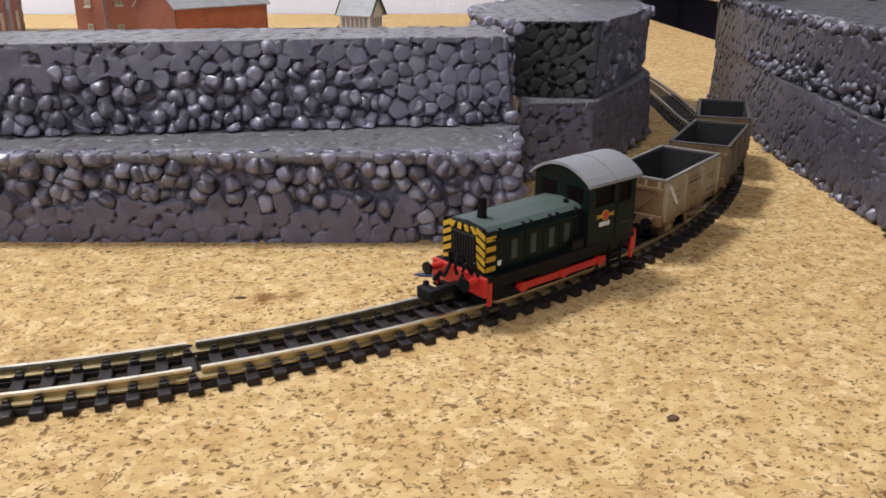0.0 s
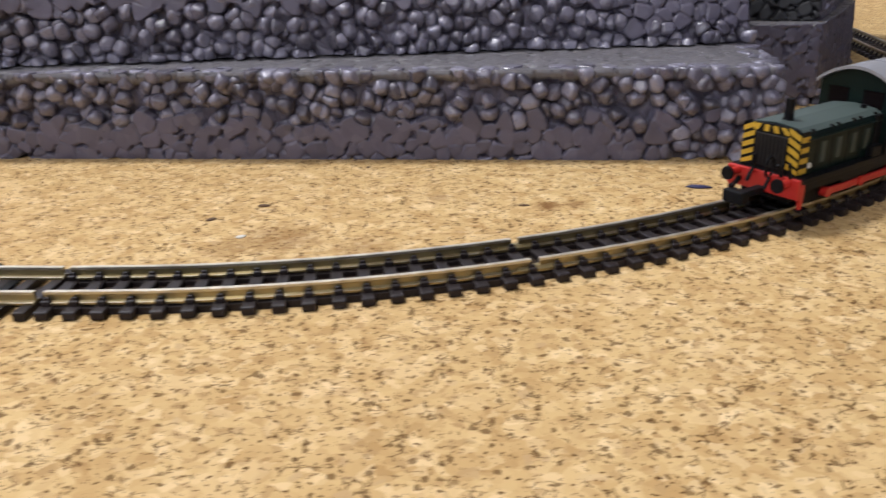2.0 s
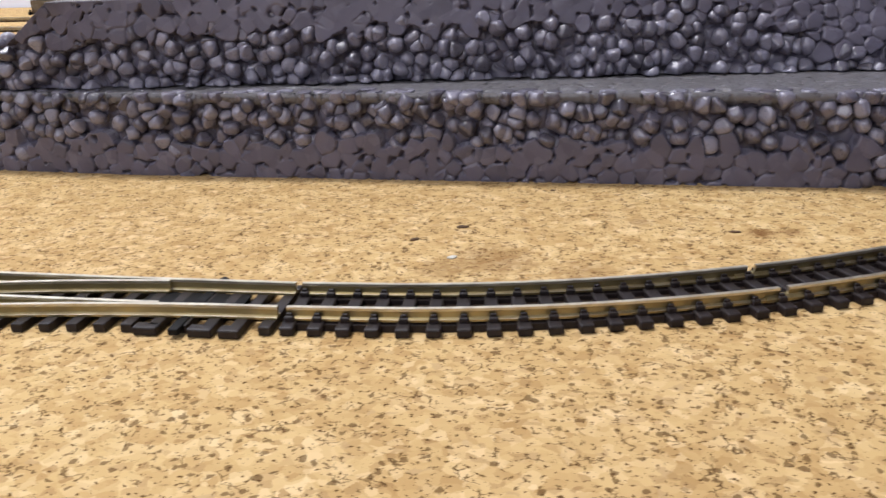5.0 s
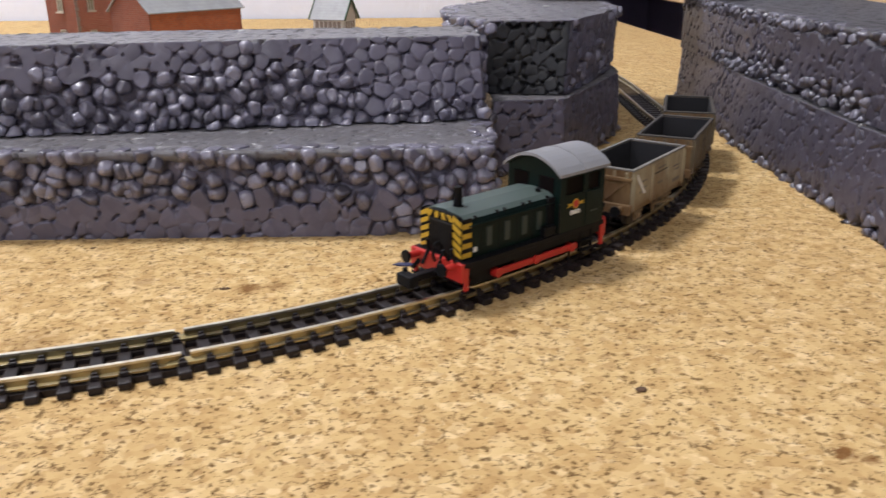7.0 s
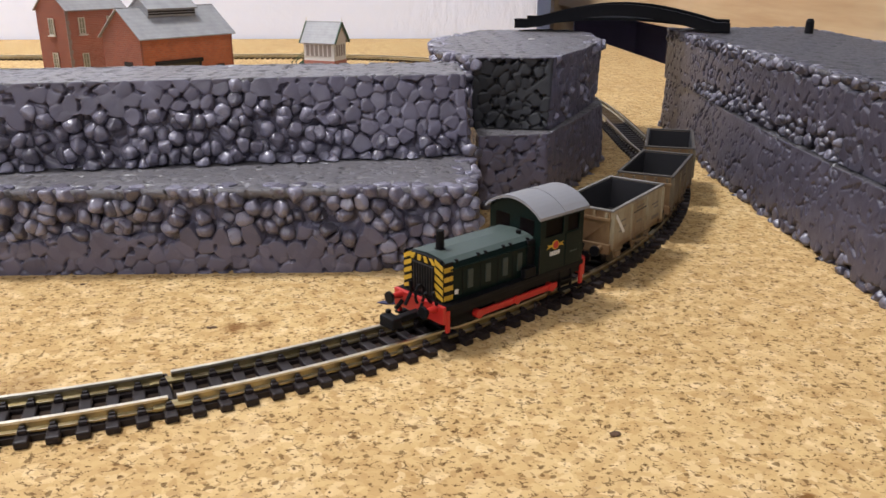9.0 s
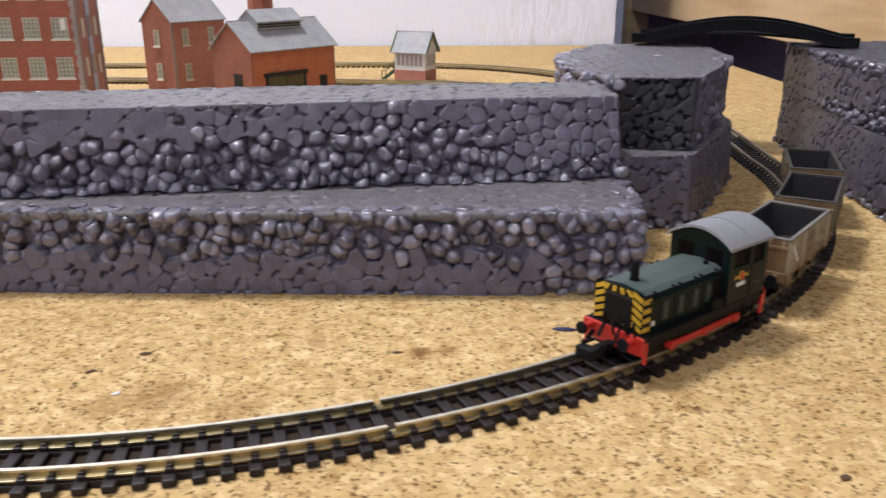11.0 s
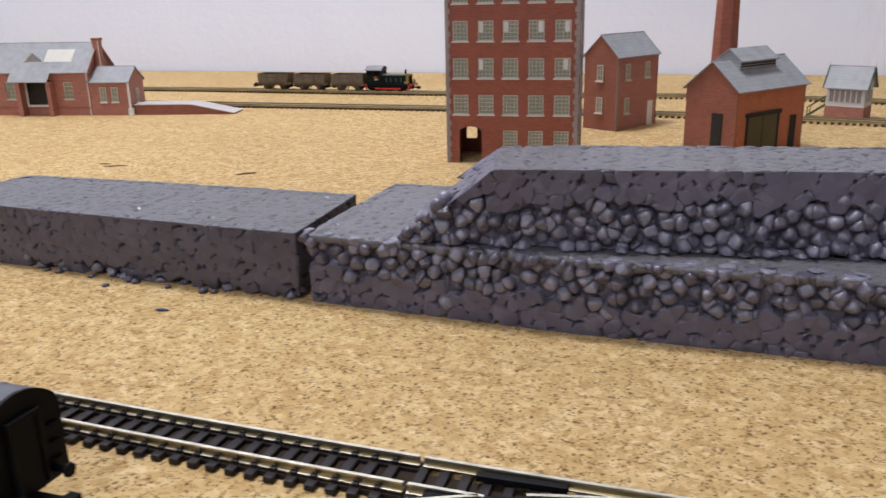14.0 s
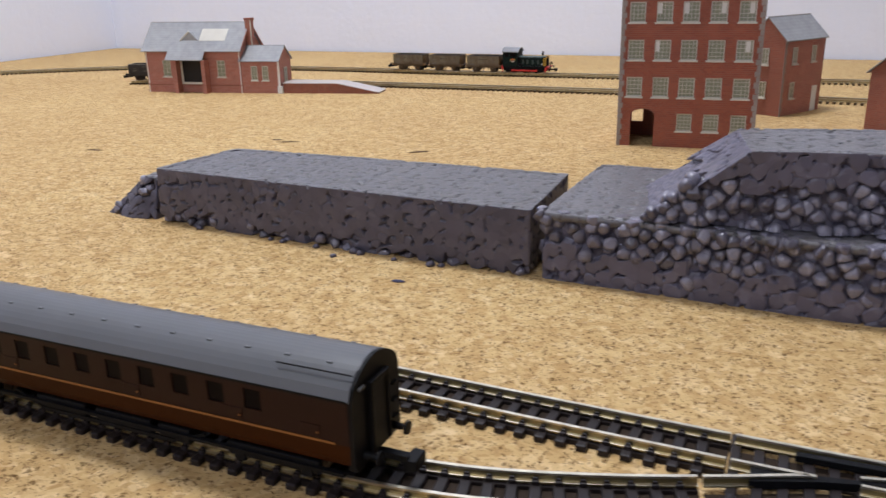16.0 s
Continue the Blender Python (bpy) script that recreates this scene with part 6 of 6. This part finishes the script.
def brick_house():
    t = thing("brick_house", -171, 552, 0, 59.5, "red brick house with a grey slate gabled roof", "model building", "model buildings")
    L, D = 47.0, 27.0
    gabled_walls(t, L, D, 49.5, 62.5, BRICK_PINK, BRICK_DARK)
    gable_roof(t, L, D, 49.5, 62.5)
    win = window_mesh_set(5.0, 10.5, 2, 3, "house_window")
    for x, z in ((11, 33.5), (34, 33.5), (11, 11)):
        put_window(t, win, x, -1.15, z)
    part("front_door", a_box(36.5, 42.5, -0.5, 0.0, 0, 17, 0.1), WHITE, t, "white front door")
    for z in (11.5, 33.0):
        put_window(t, win, -1.75, 13.5, z, -90)
    for x in (-0.5,):
        for k in range(16):
            part("quoin", a_box(x - 0.4, x + 1.6 + 0.7 * (k % 2), -0.3, 0.0, k * 3.05 + 0.1, k * 3.05 + 2.9), STONE, t)
    return t


def engine_shed():
    t = thing("engine_shed", -99.3, 459, 0, 51.3, "orange brick engine shed with a ridge vent and olive door", "model building", "model buildings")
    L, D = 62.0, 34.0
    gabled_walls(t, L, D, 39.0, 53.0, BRICK_ORANGE, BRICK_DARK)
    gable_roof(t, L, D, 39.0, 53.0, over=2.0)
    door = part("large_door", a_box(10, 37, -0.35, 0.0, 0, 23.5), DOOR_OLIVE, t, "olive double door")
    part("door_split", a_box(23.3, 23.7, -0.5, -0.35, 0, 23.5), SHADE, door)
    part("lintel", a_box(7.5, 39.5, -1.3, 0.0, 23.5, 25.6, 0.15), SHADE, t, "dark timber lintel")
    for x in (8.6, 37.0):
        part("door_post", a_box(x, x + 1.4, -0.8, 0.0, 0, 23.5, 0.1), SHADE, t)
    part("side_door", a_box(49.5, 55.5, -0.3, 0.0, 0, 21), SHADE, t, "narrow dark side door")
    part("gable_door", a_box(-1.1, -0.6, 8.5, 15.5, 0, 25.5), SHADE, t, "dark gable doorway")
    vent = part("ridge_vent", slab(bmesh.new(), [(9.5, 48.6), (24.5, 48.6), (24.5, 53.5), (17, 58.7), (9.5, 53.5)], "x", 13, 45), SLATE, t, "raised louvred ridge vent")
    for s in (0, 1):
        y = 9.35 if s == 0 else 24.65
        for k in range(3):
            part("louvre_slat", a_box(13.5, 44.5, y - 0.25, y + 0.25, 49.6 + k * 1.3, 50.3 + k * 1.3), SHADE, vent)
        prof = [(8.0, 52.3), (17, 58.8), (17, 59.5), (8.0, 53.0)] if s == 0 else [(26.0, 52.3), (17, 58.8), (17, 59.5), (26.0, 53.0)]
        part("vent_roof", slab(bmesh.new(), prof, "x", 12, 46), SLATE, vent)
    return t


def chimney_stack():
    t = thing("chimney_stack", -106, 523, 0, 20, "tall tapering red brick factory chimney behind the shed", "model chimney", "model buildings")
    part("plinth", a_box(-9.5, 9.5, -9.5, 9.5, 0, 24, 0.3), BRICK, t)
    part("shaft", a_rod((0, 0, 24), (0, 0, 128), 8.6, 6.0, n=8), BRICK, t, "tapered octagonal brick shaft")
    part("cap", a_rod((0, 0, 128), (0, 0, 133), 7.4, 7.8, n=8), BRICK_DARK, t)
    return t


def signal_box():
    t = thing("signal_box", -31, 632.5, 0, -25.0, "small white signal box on a red brick base, grey roof", "model building", "model buildings")
    L, D = 26.0, 19.0
    part("brick_base", a_box(0, L, 0, D, 0, 9.2), BRICK_PINK, t, "red brick base")
    part("cabin", a_box(0.3, L - 0.3, 0.3, D - 0.3, 9.2, 24.0), WHITE, t, "white boarded cabin")
    for x0, x1 in ((-0.1, 0.8), (L - 0.8, L + 0.1)):
        part("gable_wall", slab(bmesh.new(), [(0.3, 23.9), (D - 0.3, 23.9), (D / 2, 36.0)], "x", x0, x1), WHITE, t)
    gable_roof(t, L, D, 24.0, 36.2, over=2.0, thick=0.6)
    band = part("window_band", a_box(2.0, L - 2.0, -0.05, 0.3, 12.4, 20.6), STONE, t, "greyish window band")
    for k in range(7):
        x = 2.0 + k * (L - 4.0) / 6
        part("glazing_bar", a_box(x - 0.35, x + 0.35, -0.3, 0.0, 12.2, 20.8), WHITE, band)
    side = part("window_band", a_box(L - 0.3, L + 0.05, 2.2, D - 2.2, 12.4, 20.6), STONE, t, "greyish window band")
    for k in range(5):
        y = 2.2 + k * (D - 4.4) / 4
        part("glazing_bar", a_box(L, L + 0.3, y - 0.35, y + 0.35, 12.2, 20.8), WHITE, side)
    for x in (-2.0, L + 2.0):
        bm = bmesh.new()
        beam(bm, (x, -1.9, 21.9), (x, D / 2, 36.5), 0.7, 1.6)
        beam(bm, (x, D + 1.9, 21.9), (x, D / 2, 36.5), 0.7, 1.6)
        part("bargeboard", bm, LEAF, t, "dark green bargeboards")
        part("finial", a_rod((x, D / 2, 36.5), (x, D / 2, 40.0), 0.5, 0.2), WHITE, t)
    stair = part("stair", bmesh.new(), LEAF, t, "dark green outside stair")
    bm = bmesh.new()
    for y in (4.0, 10.0):
        beam(bm, (-13.5, y, 0.4), (-1.0, y, 9.6), 0.6, 1.2)
        beam(bm, (-13.5, y, 6.5), (-1.0, y, 15.6), 0.5, 0.5)
        beam(bm, (-13.0, y, 0.4), (-13.0, y, 6.8), 0.5, 0.5)
        beam(bm, (-1.6, y, 9.0), (-1.6, y, 15.4), 0.5, 0.5)
    for k in range(7):
        box(bm, -13.2 + k * 1.75, -11.8 + k * 1.75, 4.0, 10.0, 0.9 + k * 1.3, 1.3 + k * 1.3)
    stair.data = finish(bm, "stair", LEAF)
    return t


def station():
    t = thing("station_building", -693, 553, 0, 7.6, "red brick country station with a grey slate roof", "model building", "model buildings")
    L, D, E, R_ = 91.0, 38.0, 38.0, 58.0
    part("front_wall", wall_with_holes(bmesh.new(), L, 0, E - 0.2, 0, 1.4, [(34, 57, 9.0, 29.5), (15.5, 23.5, 13.5, 27.5), (68.5, 76.5, 13.5, 27.5)]), BRICK_PINK, t, "red brick front")
    part("back_wall", a_box(0, L, D - 1.4, D, 0, E - 0.2), BRICK_PINK, t)
    for x0, x1 in ((-0.5, 0.7), (L - 0.7, L + 0.5)):
        part("gable_wall", slab(bmesh.new(), [(-0.03, 0), (D + 0.03, 0), (D + 0.03, E), (D / 2, R_ - 0.3), (-0.03, E)], "x", x0, x1), BRICK_PINK, t)
    gable_roof(t, L, D, E, R_, over=3.0)
    part("canopy", slab(bmesh.new(), [(-9.0, 28.0), (-1.8, 36.6), (-1.8, 37.3), (-9.0, 28.7)], "x", 24, 60), SLATE, t, "slate porch canopy")
    part("porch_wall", a_box(30, 33.5, -7.5, -0.02, 0, 28), BRICK_PINK, t)
    part("porch_wall", a_box(57.5, 61, -7.5, -0.02, 0, 28), BRICK_PINK, t)
    part("dark_hall", a_box(33.5, 57.5, 1.5, 3.0, 0, 30), SHADE, t, "dark open doorway")
    win = window_mesh_set(8.0, 14.0, 2, 4, "station_window")
    for x in (19.5, 72.5):
        put_window(t, win, x, 0, 13.5)
    part("string_course", a_box(-0.4, L + 0.4, -0.4, 0.0, 6.0, 7.0), BRICK_DARK, t)
    for x in (0.0, L - 0.8):
        part("corner_strip", a_box(x, x + 0.8, -0.3, 0.0, 0, E - 1), WHITE, t)
    # bare card showing on the roof
    k = (R_ - E) / (D / 2)
    def on_roof(y):
        return E + k * y + 0.95
    part("bare_patch", slab(bmesh.new(), [(4.5, on_roof(4.5)), (13.5, on_roof(13.5)), (13.5, on_roof(13.5) + 0.1), (4.5, on_roof(4.5) + 0.1)], "x", 51, 76), CREAM, t, "pale bare card patch on the roof")
    dz = on_roof(5.0)
    dormer = part("dormer", slab(bmesh.new(), [(33, dz - 1.0), (51, dz - 1.0), (42, dz + 7.0)], "y", 5.0, 15.0), SLATE, t, "small grey gabled dormer")
    part("bargeboard", beam(bmesh.new(), (32.4, 4.8, dz - 0.8), (42, 4.8, dz + 7.4), 0.6, 1.1), CREAM, dormer, "pale bargeboard")
    ch = part("chimney", a_box(91.7, 97.2, 13.5, 19.0, 33, 60, 0.2), BRICK_PINK, t, "red brick chimney")
    part("chimney_cap", a_box(91.2, 97.8, 12.9, 19.6, 60, 62, 0.2), BRICK_DARK, ch)
    part("pale_corner", a_box(96.5, 97.4, 13.2, 13.5, 36, 60), CREAM, ch)
    part("doorstep", a_box(34.5, 56.5, -2.0, -0.05, 7.2, 9.0, 0.1), CREAM, t, "pale doorstep")
    part("door_post", a_box(33.6, 35.4, -0.7, -0.02, 9.0, 28.0), CREAM, t, "pale door post")
    part("door_post", a_box(55.2, 57.0, -0.7, -0.02, 19.0, 28.0), CREAM, t, "pale door post")
    for s_, e_ in (((-2.2, 36.0), (19.0, 58.4)), ((40.2, 36.0), (19.0, 58.4))):
        part("bargeboard", beam(bmesh.new(), (L + 2.9, s_[0], s_[1]), (L + 2.9, e_[0], e_[1]), 0.7, 1.6), BRICK_DARK, t)
    return t


def station_wing():
    t = thing("station_wing", -602.4, 565.4, 0, 9.5, "low red brick wing beside the station", "model building", "model buildings")
    L, D = 34.0, 26.0
    gabled_walls(t, L, D, 28.0, 38.5, BRICK_PINK, BRICK_PINK)
    gable_roof(t, L, D, 28.0, 38.5, over=1.8)
    win = window_mesh_set(5.6, 12.0, 2, 3, "wing_window")
    for x in (12.0, 22.0):
        put_window(t, win, x, -1.15, 11.0)
    put_window(t, win, L + 1.75, 13.0, 9.0, 90)
    part("corner_post", a_box(L - 0.6, L + 1.2, -0.7, 0.0, 0, 27), WHITE, t, "white corner strip")
    return t


PAVE = painted("pale_platform_card", (0.56, 0.50, 0.47), 0.65, wear=0.25, scale=150)


def platform():
    t = thing("station_platform", -566, 573, 0, 11.5, "red brick station platform with a pale top and a ramp", "model platform", "model buildings")
    part("brick_face", slab(bmesh.new(), [(0, 0), (0, 8.0), (48, 8.0), (84, 0.6), (84, 0)], "y", 0, 22), BRICK_DARK, t, "red brick platform face")
    part("platform_top", slab(bmesh.new(), [(-0.5, 8.05), (48, 8.05), (84.5, 0.7), (84.5, 1.3), (48, 8.7), (-0.5, 8.7)], "y", -0.6, 22.6), PAVE, t, "pale platform top")
    part("white_end", a_box(-4.5, -0.1, -3.0, -0.4, 0, 6.0, 0.2), WHITE, t)
    return t


mill()
brick_house()
engine_shed()
chimney_stack()
signal_box()
station()
station_wing()
platform()


def arch_bridge():
    a = math.degrees(math.atan2(352 - 386, 178 - 91))
    t = thing("arch_bridge", 91, 386, 0, a, "black plastic arched bridge resting on two foam stacks", "model bridge", "model buildings")
    L = 94.0
    for y0, y1 in ((0, 1.6), (27, 28.6)):
        n = 16
        up = [(L * i / n, 52.2 + 7.0 * math.sin(math.pi * min(max((i / n - 0.06) / 0.88, 0), 1))) for i in range(n + 1)]
        lo = [(x, z - (4.6 if 0.08 * L < x < 0.92 * L else 3.7)) for x, z in reversed(up)]
        g = part("arch_girder", slab(bmesh.new(), up + lo, "y", y0, y1), BLACK, t, "black arched girder")
        rim = bmesh.new()
        for p, q in zip(up, up[1:]):
            beam(rim, (p[0], (y0 + y1) / 2, p[1]), (q[0], (y0 + y1) / 2, q[1]), 2.8, 0.7)
        part("rim", rim, BLACK, g)
    n = 12
    up = [(L * i / n, 49.8 + 4.0 * math.sin(math.pi * i / n)) for i in range(n + 1)]
    part("deck", slab(bmesh.new(), up + [(x, z - 1.2) for x, z in reversed(up)], "y", 1.6, 27), BLACK, t, "black curved deck")
    return t


arch_bridge()


def track_riser():
    t = thing("track_riser", 106, 592, 0, -30, "black plastic pier beside the back track", "bridge pier", "model buildings")
    bm = box(bmesh.new(), -11, 11, -6, 6, 0, 10, 0.5)
    box(bm, -12, 12, -7, 7, 10, 11.5, 0.3)
    part("pier", bm, BLACK, t)
    return t


track_riser()
dark_wagon = mineral_wagon("sooty black open wagon standing past the end of the station", SOOT, SOOT, False)
dark_wagon.matrix_world = pose(-0.735, 0.601, RAILTOP * (1 - SCALE_DOWN) * MM, 0, 0, -164) @ Matrix.Diagonal((SCALE_DOWN, SCALE_DOWN, SCALE_DOWN, 1))


def black_peg():
    t = thing("black_peg", 214, 353, 48.0, 12, "small black plastic peg standing on the outer foam strip", "peg")
    part("shaft", a_rod((0, 0, 0), (0, 0, 5.0), 1.9, 1.7, n=14), BLACK, t)
    part("head", a_rod((0, 0, 5.0), (0, 0, 6.2), 1.7, 1.1, n=14), BLACK, t)
    return t


black_peg()


# ---- crumbs on the board and on the foam ----
def crumb(name, x, y, z, size, turn, mat, label, category, flat=0.4):
    bm = bmesh.new()
    bmesh.ops.create_icosphere(bm, subdivisions=2, radius=1.0)
    for v in bm.verts:
        q = noise.noise(v.co * 1.7 + Vector((x, y, 0)))
        v.co = Vector((v.co.x * size[0], v.co.y * size[1], max(v.co.z * flat * min(size), -0.3 * flat * min(size)))) * (1 + 0.35 * q)
    low = min(v.co.z for v in bm.verts)
    for v in bm.verts:
        v.co.z -= low
    ob = new(name, finish(bm, name, mat, True))
    ob.matrix_world = pose(x * MM, y * MM, z * MM, 0, 0, turn)
    return tagged(ob, label, category, "crumbs on the layout")


for x, y, s, a in ((32.4, 176.7, (3.0, 0.9), -8), (-277.6, 191, (2.6, 0.9), 5)):
    crumb("foam_shred", x, y, 0, s, a, SHRED, "dark blue shred lying on the cork", "shred", 0.5)
for x, y, s, a in ((70.4, 117.4, (1.1, 0.8), 20), (-61.2, 164.8, (1.3, 0.8), 10), (-70.0, 156.4, (1.1, 0.7), 40), (-6, 165, (1.2, 0.6), 0), (-43, 193, (0.7, 0.5), 0)):
    crumb("bark_crumb", x, y, 0, s, a, BARK, "dark brown crumb of bark on the cork", "crumb")
for x, y, s, a in ((-354, 379, (6.0, 1.2), 35), (-441, 384, (7.0, 1.0), 20), (-452, 388, (4.0, 0.9), 8), (-540, 330, (6.0, 1.0), 5)):
    crumb("twig", x, y, 0, s, a, BARK, "thin brown twig on the cork", "twig")
for x, y, r in ((-305, 212.5, 2.2), (-302, 211.5, 1.6), (-274, 208.5, 1.8), (-270, 208.8, 1.3), (-336, 214.5, 1.5), (-342, 215.5, 1.2), (-377, 218.5, 1.6), (-310, 206, 1.3), (-288, 209.5, 1.2), (-321, 213, 1.4)):
    crumb("foam_bead", x, y, 0, (r, r * 0.9), r * 50, FOAM, "loose grey foam bead at the foot of the block", "bead", 0.8)
crumb("paper_scrap", 91, 338, 47.1, (1.6, 0.8), 10, WHITE, "tiny white scrap on the foam top", "scrap", 0.3)
crumb("paper_scrap", -61, 147, 0, (1.0, 0.8), 30, CREAM, "tiny pale scrap on the cork", "scrap", 0.3)
